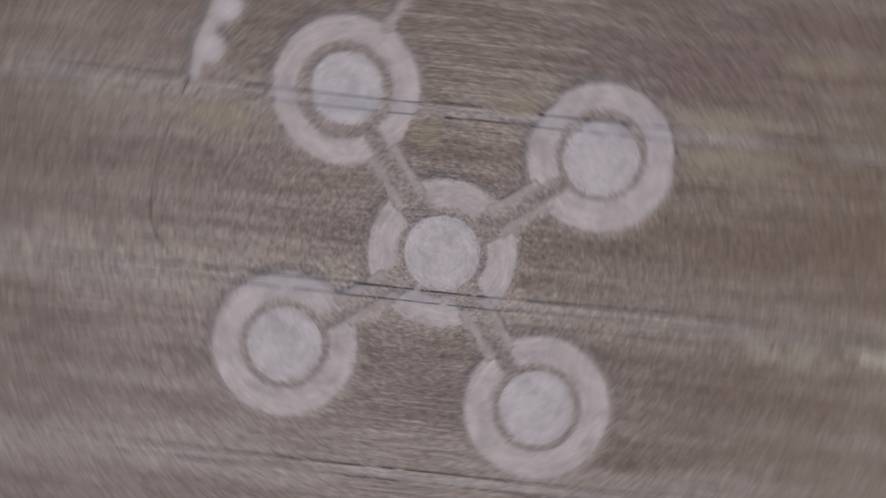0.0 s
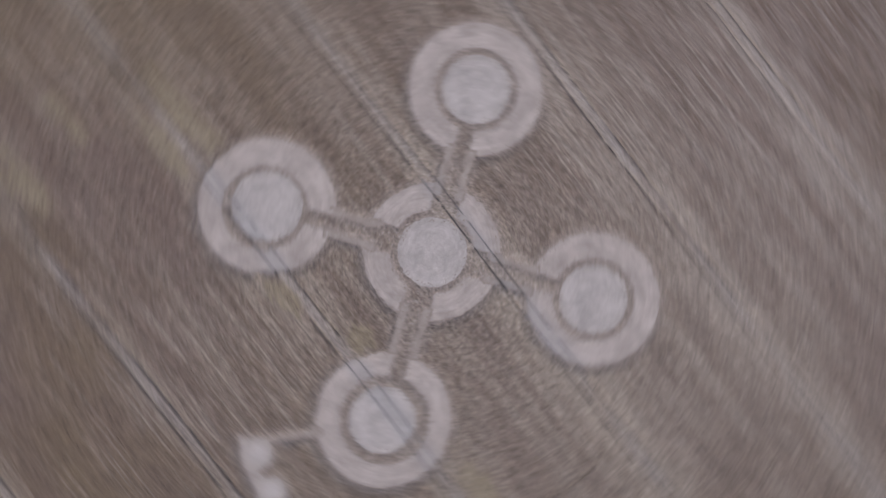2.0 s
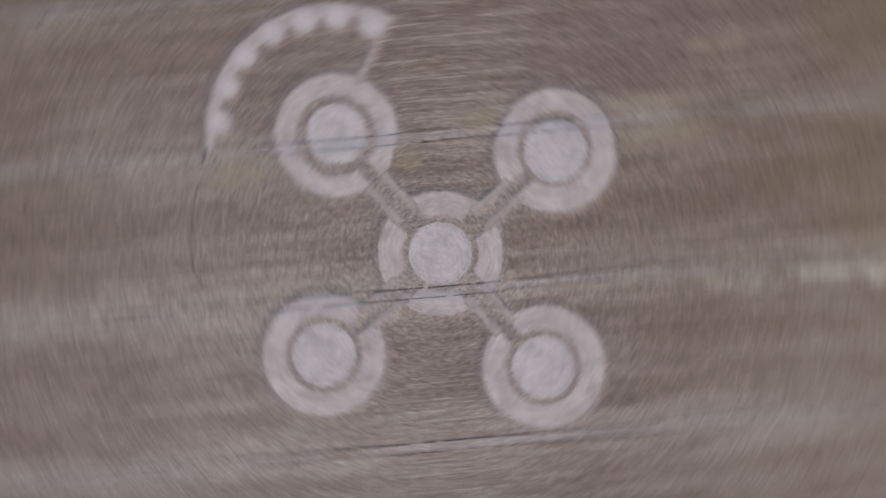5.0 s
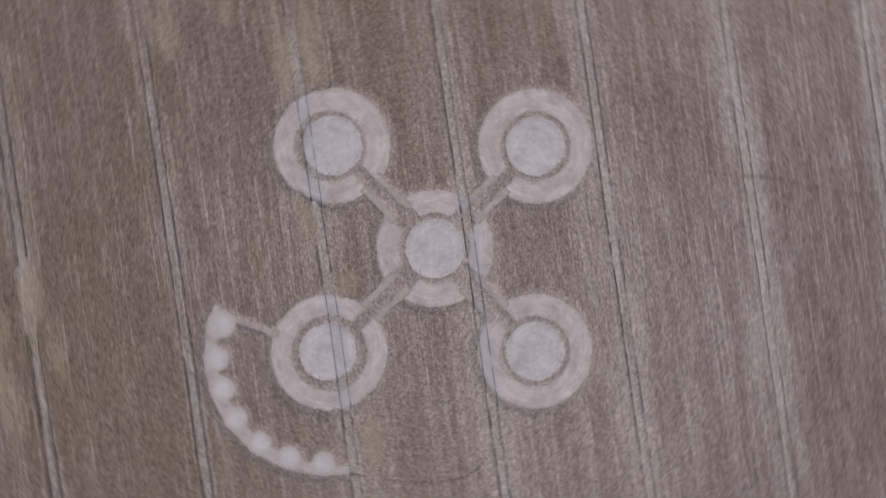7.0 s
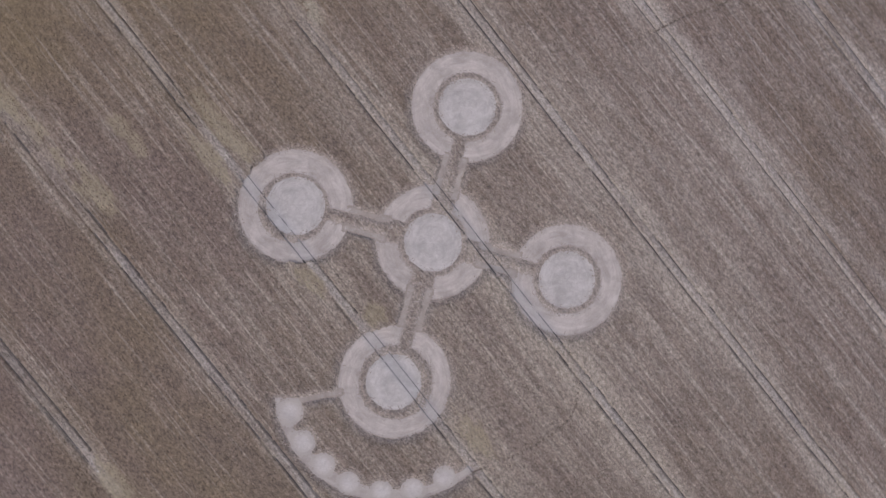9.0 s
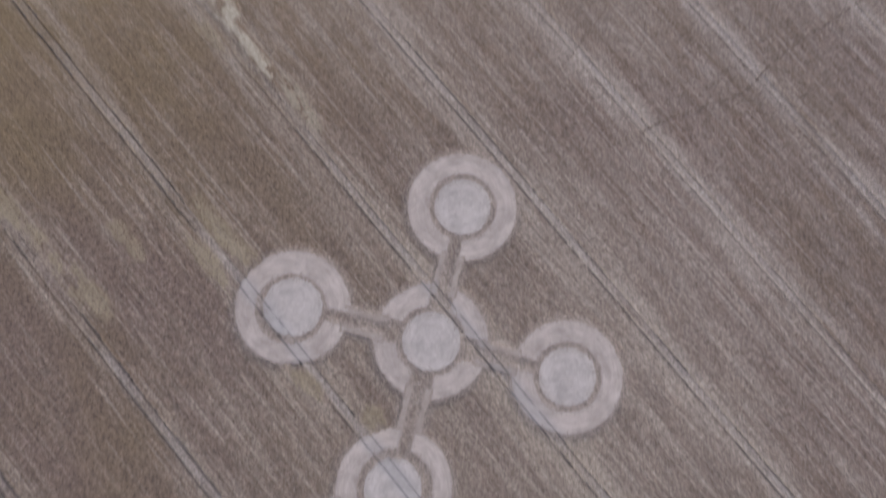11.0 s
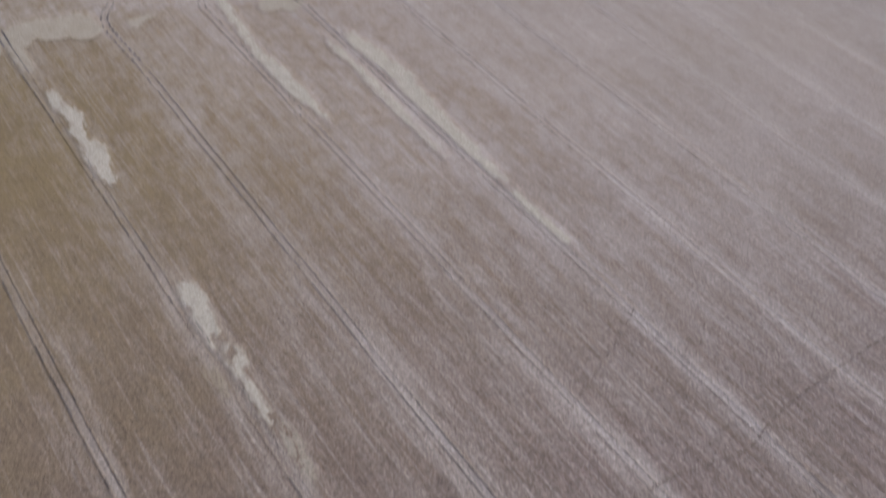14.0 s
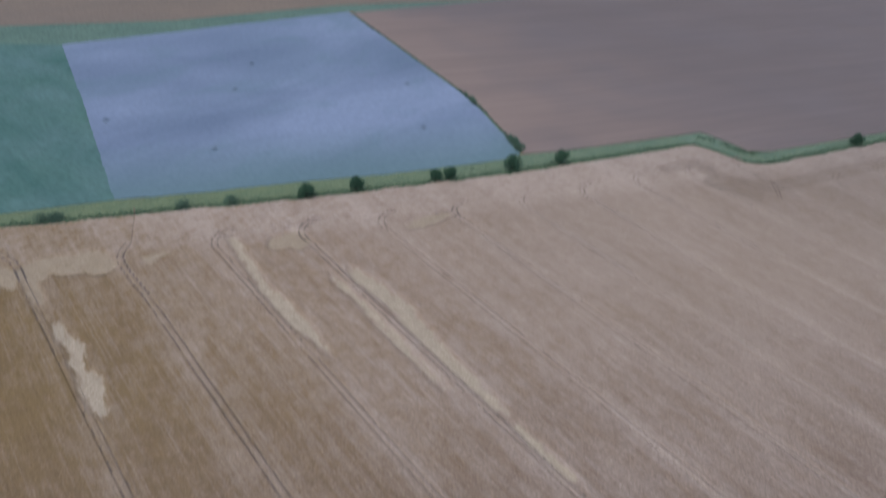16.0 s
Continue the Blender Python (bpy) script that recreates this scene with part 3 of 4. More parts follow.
# ---- ground ----
def ground():
    n = 24
    ring = [(3200 * math.cos(2 * math.pi * i / n), 3200 * math.sin(2 * math.pi * i / n), 0) for i in range(n)]
    bm = bmesh.new()
    bm.faces.new([bm.verts.new(v) for v in ring])
    tagged(new("ground", from_bm("ground", bm, SOIL)), "dry brown arable soil stretching to the horizon", "ground", kind="structure")


ground()


def wheat_field():
    def axis(dense_lo, dense_hi, step, lo, hi, wide):
        return np.concatenate([np.arange(lo, dense_lo, wide), np.arange(dense_lo, dense_hi, step), np.arange(dense_hi, hi, wide)])
    xs = axis(-62, 62, 0.25, -150, 345, 0.62)
    ys = axis(-64, 50, 0.25, -125, 262, 0.62)
    marks = []
    for kx in TRAMS:
        tx = TRAM_X + TRAM_STEP * kx
        for s in (-HALF_GAUGE, HALF_GAUGE):
            c = tx + s
            xs = xs[(xs < c - 0.35) | (xs > c + 0.35)]
            marks += [c - 0.2, c - 0.11, c + 0.11, c + 0.2]
    xs = np.sort(np.concatenate([xs, marks]))
    xs = xs[(xs > -150) & (xs < 345)]
    nx, ny = len(xs), len(ys)
    x, y = np.meshgrid(xs, ys)
    # rows along y, tufts, and a slow swell of the crop
    z = HEIGHT + 0.09 * value_noise(x * 1.9, y * 0.9, 3, 2) + 0.07 * value_noise(x * 0.5, y * 0.06, 5, 3) + 0.06 * value_noise(x * 0.05, y * 0.04, 8, 2)
    edge = 0.4 * value_noise(x * 1.7, y * 1.7, 11, 3)
    near = (np.abs(x + 4) < 55) & (np.abs(y + 3) < 55)

    def lower(inside, floor, soft=1.5):
        return floor + (z - floor) * np.clip(-inside / soft, 0, 1)
    # the walls and arms left between the flattened parts are thin, trampled and low
    thin = np.full(x.shape, -9.0)
    for i in range(5):
        thin = np.maximum(thin, R_OUT - 0.8 - np.hypot(x - CENTRES[i][0], y - CENTRES[i][1]))
    for j in range(4):
        u, v = arm_coords(x, y, j)
        thin = np.maximum(thin, np.minimum(ARM + LANE * 0.8 - np.abs(v), np.minimum(u, SPOKE - u)))
    thin = np.maximum(thin, spur_field(x, y) + 0.6)
    thin = np.where(near, thin, -9)
    ragged = 0.56 + 0.16 * value_noise(x * 1.1, y * 1.1, 19, 3)
    z = np.where(thin > 0, z * (1 - ragged * np.clip(thin / 0.5, 0, 1)), z)
    for i in range(5):
        rim = np.hypot(x - CENTRES[i][0], y - CENTRES[i][1]) - R_OUT
        z = np.where(near, lower(disc_field(x, y, i) + edge * 0.7, 0.02, np.where(rim > -1.0, 1.5, 0.95)), z)
    for j in range(4):
        for side in (-1, 1):
            z = np.where(near, lower(lane_field(x, y, j, side) + edge * 0.7, 0.04, 0.5), z)
    z = np.where(near, lower(arc_field(x, y) + edge * 0.5, 0.02, 1.3), z)
    z = np.where(near, lower(spur_field(x, y) + edge * 0.2, 0.05, 0.3), z)
    for n, blobs in enumerate(LODGED_AT):
        bx = [b[0] for b in blobs]
        by = [b[1] for b in blobs]
        i0, i1 = np.searchsorted(xs, [min(bx) - 9, max(bx) + 9])
        j0, j1 = np.searchsorted(ys, [min(by) - 12, max(by) + 12])
        f = lodged_field(x[j0:j1, i0:i1], y[j0:j1, i0:i1], blobs, 20 + n)
        part_z = z[j0:j1, i0:i1]
        floor = 0.47 if n in FAINT else 0.2
        z[j0:j1, i0:i1] = np.where(f > -1.0, np.minimum(part_z, floor + (part_z - floor) * np.clip(-f / 1.0, 0.35 if n in FAINT else 0, 1)), part_z)

    def groove(line, half, floor):
        i0, i1 = np.searchsorted(xs, [line[:, 0].min() - 2, line[:, 0].max() + 2])
        j0, j1 = np.searchsorted(ys, [line[:, 1].min() - 2, line[:, 1].max() + 2])
        if i1 - i0 < 2 or j1 - j0 < 2:
            return
        gx, gy = x[j0:j1, i0:i1], y[j0:j1, i0:i1]
        d = np.full(gx.shape, 9.0)
        for px, py in line:
            d = np.minimum(d, np.hypot(gx - px, gy - py))
        k = np.clip((d - half) / 0.3, 0, 1)
        z[j0:j1, i0:i1] = np.minimum(z[j0:j1, i0:i1], floor + k * (HEIGHT + 0.3 - floor))
    for kx in TRAMS:
        tx = TRAM_X + TRAM_STEP * kx
        straight = y < TURNS[kx][0, 1]
        for s in (-HALF_GAUGE, HALF_GAUGE):
            closed = 0.24 + 0.3 * np.clip(value_noise(ys * 0.45, ys * 0 + s, kx + 300, 3) + 0.9 * value_noise(ys * 0.05, ys * 0 + s * 3, kx + 340, 2) + (0.08 if s < 0 or kx < -1 else 0.34) + 0.25 * np.clip((ys - 20) / 30, 0, 1) - open_track(kx, ys), 0, 0.8)[:, None]
            z = np.where(straight & (np.abs(x - tx - s) < 0.15), np.minimum(z, closed), z)
            groove(beside(TURNS[kx], s), 0.3, 0.42)
    for line, wide in zip(PATH_LINES, PATH_WIDE):
        groove(line, wide * 0.55, 0.42)
    for line in HEAD:
        for s in (-2.5, 0, 2.5):
            groove(beside(line, s), 0.75, 0.47)
    # how far the straw is bent and bleached: the rims of the formation and what was left standing inside it
    laid = np.maximum.reduce([disc_field(x, y, i) for i in range(5)] + [arc_field(x, y), spur_field(x, y)] + [lane_field(x, y, j, s) for j in range(4) for s in (-1, 1)])
    bent = np.clip(1 + (laid + edge * 0.8) / 1.7, 0, 1) ** 1.3
    bent = np.maximum(bent, np.where(thin > -0.4, 0.24 + 0.25 * value_noise(x * 0.9, y * 0.9, 23, 3), 0))
    bent = np.where(near, np.clip(bent, 0, 1), 0)
    past = y - edge_y(x) + 1.2 * value_noise(x * 0.12, y * 0.12, 31, 2)
    z = np.where(past > -0.6, 0.02, z)
    border = np.zeros(z.shape, bool)
    border[0], border[-1], border[:, 0], border[:, -1] = True, True, True, True
    z = np.where(border, -0.02, z)
    keep = (past[:-1, :-1] < 0.8)
    verts = np.stack([x + wander(x, y), y, z], -1).reshape(-1, 3)
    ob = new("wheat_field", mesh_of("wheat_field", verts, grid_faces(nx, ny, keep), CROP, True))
    ob.data.attributes.new("bent", "FLOAT", "POINT").data.foreach_set("value", bent.astype(np.float32).ravel())
    tagged(ob, "ripe brown standing wheat with pale streaks along the rows", "wheat", kind="stuff")


wheat_field()


def wheat_ears():
    """Bent ears and leaves that stick out of the crop, the closest part of the field the thickest."""
    rng = np.random.default_rng(12)
    sets = ((-72, 105, -72, 72, 230000, 0.2), (-140, 340, -120, 205, 130000, 0.3))
    v, f, base = [], [], 0
    for x0, x1, y0, y1, n, size in sets:
        x, y = rng.uniform(x0, x1, n), rng.uniform(y0, y1, n)
        off = np.abs((x - TRAM_X + TRAM_STEP / 2) % TRAM_STEP - TRAM_STEP / 2)
        ok = (np.abs(off - HALF_GAUGE) > 0.28) & (y < edge_y(x) - 1.5)
        if size > 0.25:
            ok &= ~((x > -72) & (x < 105) & (y > -72) & (y < 72))
        m = np.nonzero(ok & (np.abs(x + 4) < 42) & (np.abs(y + 3) < 42))[0]
        px, py = x[m], y[m]
        bad = (arc_field(px, py) > -0.3) | (spur_field(px, py) > -0.3)
        for i in range(5):
            bad |= (disc_field(px, py, i) > -0.25) | (np.hypot(px - CENTRES[i][0], py - CENTRES[i][1]) < 6.4)
        for j in range(4):
            u, w = arm_coords(px, py, j)
            bad |= (np.abs(w) < ARM + LANE + 0.2) & (u > 0) & (u < SPOKE)
        ok[m[bad]] = False
        for k, blobs in enumerate(LODGED_AT):
            bx, by = [b[0] for b in blobs], [b[1] for b in blobs]
            m = np.nonzero(ok & (x > min(bx) - 9) & (x < max(bx) + 9) & (y > min(by) - 12) & (y < max(by) + 12))[0]
            ok[m[lodged_field(x[m], y[m], blobs, 20 + k) > (9.0 if k in FAINT else -0.5)]] = False
        x, y = x[ok], y[ok]
        n = len(x)
        z = HEIGHT + 0.07 * value_noise(x * 0.5, y * 0.06, 5, 3) + 0.06 * value_noise(x * 0.05, y * 0.04, 8, 2)
        p = np.stack([x, y, z], 1)
        a = rng.normal(np.pi / 2, 0.9, n)
        d = np.stack([np.cos(a), np.sin(a), 0.25 * rng.normal(0, 1, n)], 1) * (size * rng.uniform(0.7, 1.6, n))[:, None]
        w = np.stack([-np.sin(a), np.cos(a), 0.3 * rng.normal(0, 1, n)], 1) * (size * rng.uniform(0.25, 0.5, n))[:, None]
        low = np.array([0, 0, 0.12])
        v += [p - d - low, p + w + np.array([0, 0, 0.04]), p + d + np.array([0, 0, 0.1])]
        i = np.arange(n)
        f.append(np.stack([base + i, base + 2 * n + i, base + n + i], 1))
        base += 3 * n
    tagged(new("wheat_ears", mesh_of("wheat_ears", np.concatenate(v), np.concatenate(f), EARS)), "bent ripe ears and dry leaves on top of the wheat", "wheat ears", kind="stuff")


wheat_ears()


def ribbon(name, line, width, z, mat, seed=0):
    z = np.broadcast_to(np.asarray(z, float), (len(line),))
    t = np.gradient(line, axis=0)
    t /= np.hypot(t[:, 0], t[:, 1])[:, None]
    nrm = np.stack([-t[:, 1], t[:, 0]], 1)
    wob = 1 + 0.35 * value_noise(np.arange(len(line)) * 0.4, np.zeros(len(line)), seed)
    cols = [-0.5, -0.2, 0.2, 0.5]
    v = np.concatenate([np.c_[line + nrm * (width * c * wob)[:, None], z - (0.015 if abs(c) < 0.3 else 0)] for c in cols])
    n = len(line)
    f = [(c * n + i, c * n + i + 1, (c + 1) * n + i + 1, (c + 1) * n + i) for c in range(3) for i in range(n - 1)]
    return mesh_of(name, v, [q[::-1] for q in f], mat, True)


def track_height(x, y):
    f = np.maximum.reduce([disc_field(x, y, i) for i in range(5)] + [arc_field(x, y)])
    # inside the formation laid straw hides the tracks in places
    laid = 0.105 + 0.05 * value_noise(x * 0.5, y * 0.5, 77, 2)
    k = np.clip((f + 0.6) / 0.7, 0, 1)
    return 0.31 * (1 - k) + laid * k


def tramlines():
    for kx in TRAMS:
        tx = TRAM_X + TRAM_STEP * kx
        root = tagged(new("tramline", None), "pair of dark wheel tracks pressed through the wheat", "tramline", "tramlines", "structure")
        root.location = (tx, 0, 0)
        ys = np.arange(-124, TURNS[kx][0, 1], 0.8)
        for s in (-HALF_GAUGE, HALF_GAUGE):
            line = np.stack([s + wander(tx + s, ys), ys], 1)
            z = track_height(line[:, 0] + tx, line[:, 1])
            if kx > 0:
                z = z + (0.14 + 0.1 * min(max((kx - 4) / 4, 0), 1)) * np.clip((ys - 40) / 60, 0, 1)      # raised towards the upper end, so the dark strip shows as the shaded gap
            if kx == 0:
                z = np.where(ys > 163, 0.46, z)      # over the beaten wheat at the upper end
            inside = z < 0.22
            cuts = [0] + list(np.nonzero(np.diff(inside))[0] + 1) + [len(line)]
            for a, b in zip(cuts[:-1], cuts[1:]):
                run = slice(a, min(b + 1, len(line)))
                if run.stop - a > 2:
                    child("wheel_track", ribbon("wheel_track", line[run], 0.25 if s < 0 or kx < -1 else 0.2, z[run], IN_STRAW if inside[a] else TRACK, kx + 50), root)
            child("turning_track", ribbon("turning_track", beside(TURNS[kx], s) - np.array([tx, 0]), 0.5, 0.48, TRACK if kx in (0, 1, 3, 5) else TURNED, kx + 90), root)
    for n, line in enumerate(HEAD):
        root = tagged(new("headland_track", None), "curving wheel tracks pressed into the pale headland wheat", "track", "headland tracks", "structure")
        for s in ((-1.2, 1.2) if n == 0 else (-0.6, 0.6) if n == 4 else (-2.5, 0, 2.5)):
            child("wheel_track", ribbon("wheel_track", beside(line, s), 0.9 if n == 0 else 0.5, 0.55 if n == 0 else 0.6, HEADLAND if n == 0 else TURNED, n + 130), root)
    for n, line in enumerate(PATH_LINES):
        tagged(new("trodden_path", ribbon("trodden_path", line, PATH_WIDE[n] * 0.75, 0.51 + 0.06 * value_noise(line[:, 0] * 0.5, line[:, 1] * 0.5, n + 170, 2), FOOT, n + 150)), "thin dark trail trodden across the standing wheat", "path", "trodden trails", "structure")


tramlines()


def flat_mesh(name, field, box, step, z, mat, origin=(0, 0), seed=1, reach=0.45, swell=0.02, rise=0.0, fade=0.8):
    x0, y0, x1, y1 = box
    xs, ys = np.arange(x0, x1 + step, step), np.arange(y0, y1 + step, step)
    x, y = np.meshgrid(xs, ys)
    f = field(x, y) + reach
    h = z + swell * value_noise(x * 1.3, y * 1.3, seed, 3)
    inside = (f[:-1, :-1] > 0) | (f[1:, 1:] > 0) | (f[1:, :-1] > 0) | (f[:-1, 1:] > 0)
    faces = grid_faces(len(xs), len(ys), inside)
    used, back = np.unique(faces, return_inverse=True)
    if rise:
        h = h + rise * np.clip(reach - f, 0, 1)
    v = np.stack([x - origin[0], y - origin[1], h], -1).reshape(-1, 3)[used]
    me = mesh_of(name, v, back.reshape(faces.shape), mat, True)
    full = reach + 0.4 if rise else fade
    me.attributes.new("laid", "FLOAT", "POINT").data.foreach_set("value", np.clip(f / full, 0, 1).astype(np.float32).ravel()[used])
    return me


def crop_formation():
    root = tagged(new("crop_circle", None), "crop circle of five ringed discs joined by four arms", "crop circle")
    for i, (cx, cy) in enumerate(CENTRES):
        box = (cx - 10.8, cy - 10.8, cx + 10.8, cy + 10.8)

        def inner(x, y):
            return inner_field(x, y, i)

        def outer(x, y):
            return ring_field(x, y, i)
        child("disc", flat_mesh("disc", inner, box, 0.25, 0.078, SWIRL, (cx, cy), 60 + i, 0.55, fade=0.65), root, (cx, cy, 0))
        if i:
            child("ring", flat_mesh("ring", outer, box, 0.3, 0.074, FLAT, (cx, cy), 70 + i), root, (cx, cy, 0))
    for j in range(4):
        def sector(x, y):
            return np.minimum(ring_field(x, y, 0), np.minimum(arm_coords(x, y, j)[1], arm_coords(x, y, (j + 1) % 4)[1] * -1) - 0.6)
        child("ring_sector", flat_mesh("ring_sector", sector, (-10.8, -10.8, 10.8, 10.8), 0.3, 0.074, FLAT, (0, 0), 75 + j), root)
    for j in range(4):
        for side in (-1, 1):
            a = radians(SPOKE_TURN + 90 * j)
            mx, my = 12 * math.cos(a), 12 * math.sin(a)
            child("lane", flat_mesh("lane", lambda x, y: lane_field(x, y, j, side), (mx - 8, my - 8, mx + 8, my + 8), 0.25, 0.086, TRODDEN, (mx, my), 80 + j, 0.2, fade=0.4), root, (mx, my, 0))
    ax, ay = ARC_AT
    box = (ax - 22, ay - 22, ax + 3, ay + 12)
    child("scalloped_arc", flat_mesh("scalloped_arc", arc_field, box, 0.3, 0.08, ARC, (ax, ay), 90), root, (ax, ay, 0))
    for n, (b, rr, size) in enumerate(BLOBS):
        bx, by = ax + rr * math.cos(radians(b)), ay + rr * math.sin(radians(b))
        child("tuft", flat_mesh("tuft", lambda x, y: blob_field(x, y, n), (bx - 3, by - 3, bx + 3, by + 3), 0.3, 0.105, TUFT, (bx, by), 95 + n, 0.25), root, (bx, by, 0), "small round swirl of bleached straw")
    child("spur_line", flat_mesh("spur_line", spur_field, box, 0.25, 0.085, TRODDEN, (ax, ay), 91, 0.15, fade=0.4), root, (ax, ay, 0))


crop_formation()


def loose_straw():
    """Straw that lies over the rims, the trampled rings and the arms of the formation."""
    rng = np.random.default_rng(44)
    n = 420000
    x, y = rng.uniform(-48, 36, n), rng.uniform(-42, 36, n)
    f = np.maximum.reduce([disc_field(x, y, i) for i in range(5)] + [arc_field(x, y)] + [lane_field(x, y, j, s) for j in range(4) for s in (-1, 1)])
    thin = np.maximum.reduce([R_OUT - 1.2 - np.hypot(x - cx, y - cy) for cx, cy in CENTRES])
    for j in range(4):
        u, v = arm_coords(x, y, j)
        thin = np.maximum(thin, np.minimum(ARM - np.abs(v), np.minimum(u, SPOKE - u)))
    thin = np.where(f > 0.3, -1, thin)
    chance = np.where(thin > 0, 0.08, np.interp(f, [-1.2, -0.5, 0.1, 0.5], [0.0, 0.05, 0.05, 0.0]))
    chance = np.where(f < -1.0, np.where(thin > 0, 0.05, 0.0), chance)
    ok = rng.uniform(0, 1, n) < chance
    x, y, f, thin = x[ok], y[ok], f[ok], thin[ok]
    n = len(x)
    rise = np.where(thin > 0, 0.3, 0.58)
    z = 0.115 + rise * np.clip(-f / 0.95, 0, 1)
    p = np.stack([x, y, z], 1)
    a = rng.uniform(0, np.pi, n)
    d = np.stack([np.cos(a), np.sin(a), 0.1 * rng.normal(0, 1, n)], 1) * rng.uniform(0.12, 0.4, n)[:, None]
    w = np.stack([-np.sin(a), np.cos(a), 0.1 * rng.normal(0, 1, n)], 1) * rng.uniform(0.04, 0.08, n)[:, None]
    i = np.arange(n)
    v = np.concatenate([p - d, p + w, p + d, p - w])
    tagged(new("loose_straw", mesh_of("loose_straw", v, np.stack([i, 3 * n + i, 2 * n + i, n + i], 1), STRAW)), "pale loose straw strewn over rims and trampled rings", "straw", kind="stuff")


loose_straw()


def lodged():
    for n, blobs in enumerate(LODGED_AT):
        bx, by = [b[0] for b in blobs], [b[1] for b in blobs]
        cx, cy = sum(bx) / len(bx), sum(by) / len(by)
        faint = n in FAINT
        ob = new("lodged_patch", flat_mesh("lodged_patch", lambda x, y: lodged_field(x, y, blobs, 20 + n),
                                           (min(bx) - 9, min(by) - 12, max(bx) + 9, max(by) + 12), 0.4, 0.56 if faint else 0.3,
                                           HALF_DOWN if n in BEATEN + (4,) else LEANING if faint else LODGED, (cx, cy), 100 + n, 0.75, 0.06, 0.12 if faint else 0.42))
        ob.location = (cx, cy, 0)
        label = "patch of leaning wheat, dull yellow, fraying into the standing crop" if faint else "patch of wheat beaten flat by weather, pale yellow"
        tagged(ob, label, "lodged wheat", "lodged patches", "structure")


lodged()


# ---- fields and verges beyond the wheat ----
def slab(name, corners, z, mat, label, category, kind="structure"):
    bm = bmesh.new()
    top = bm.faces.new([bm.verts.new((x, y, z)) for x, y in corners])
    if top.normal.z < 0:
        top.normal_flip()
    bm.normal_update()
    side = bmesh.ops.extrude_face_region(bm, geom=[top])
    bmesh.ops.translate(bm, verts=[v for v in side["geom"] if isinstance(v, bmesh.types.BMVert)], vec=(0, 0, 0.001))
    for v in bm.verts:
        if v.co.z < z + 0.0005:
            v.co.z = -0.05
    bmesh.ops.triangulate(bm, faces=[f for f in bm.faces if len(f.verts) > 4])
    bmesh.ops.recalc_face_normals(bm, faces=bm.faces)
    return tagged(new(name, from_bm(name, bm, mat)), label, category, kind=kind)


slab("verge", [(-400, 348), (6.5, 207.5), (90, 178.5), (140, 163), (166, 155.6), (186, 151.5), (246, 136.4), (250, 128), (251, 116), (258, 109), (700, 8), (700, 21), (342, 99.8), (271, 117.4), (263, 122.5), (263.5, 131), (261.5, 144.2), (220, 154.6), (194, 161.6),
               (176, 168), (166, 168.4), (124, 180), (95, 190.6), (61.5, 201), (38, 209.5), (8, 217.8), (-400, 362)], 0.10, VERGE,
     "strip of rough green grass along the field edge", "verge")
def ragged(corners, amount, seed, step=2.5):
    """The same outline with an uneven edge."""
    rng = random.Random(seed)
    out = []
    for (ax, ay), (bx, by) in zip(corners, corners[1:] + corners[:1]):
        n = max(1, int(math.hypot(bx - ax, by - ay) / step))
        out.append((ax, ay))
        out += [(ax + (bx - ax) * i / n + rng.uniform(-amount, amount), ay + (by - ay) * i / n + rng.uniform(-amount, amount)) for i in range(1, n)]
    return out


slab("flax_field", ragged([(38.3, 209.4), (61.5, 200.9), (95, 190.5), (124, 179.9), (166, 168.3), (175.6, 168.2)] + [(x - 0.7, y) for x, y in HEDGE_LINE] + [(216.8, 356.5), (155, 359.2), (112, 360), (63, 362), (51.3, 286)], 0.3, 71), 0.35, FLAX,
     "flax field in pale blue bloom with cloudy lighter bands", "flax field")
slab("hedge_bank", [(x - 1.6, y) for x, y in HEDGE_LINE] + [(x + 1.8, y) for x, y in HEDGE_LINE[::-1]], 0.15, VERGE, "narrow grassy bank under the field hedge", "hedge bank")
slab("green_field", [(-400, 361.8), (8, 217.7), (39.4, 209.1), (52.5, 286), (64.0, 361.2), (40, 374), (-400, 485)], 0.3, GREEN, "field of young blue-green crop in faint rows", "green field")
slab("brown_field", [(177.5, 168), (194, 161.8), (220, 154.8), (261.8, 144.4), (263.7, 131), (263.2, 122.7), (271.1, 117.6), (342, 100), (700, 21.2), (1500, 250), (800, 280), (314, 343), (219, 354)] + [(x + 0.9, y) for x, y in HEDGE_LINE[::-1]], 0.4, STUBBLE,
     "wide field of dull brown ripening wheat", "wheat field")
slab("grass_bank", [(-400, 485.2), (40, 374.3), (63, 362.3), (112, 360.2), (155, 359.4), (219.6, 356.8), (221.8, 354.2), (314, 343.2), (800, 280.2), (800, 284), (314, 346), (219, 371), (163, 375), (120, 379), (45, 401), (-400, 520)], 0.2, BAND,
     "narrow bank of rough blue-green grass between fields", "grass bank")
slab("pale_field", [(-400, 520.2), (45, 401.2), (120, 379.2), (163, 375.2), (219, 371.2), (314, 346.2), (800, 284.2), (1500, 260), (2600, 1500), (-1500, 2300)], 0.3, TAN, "far field of pale tan stubble", "field")


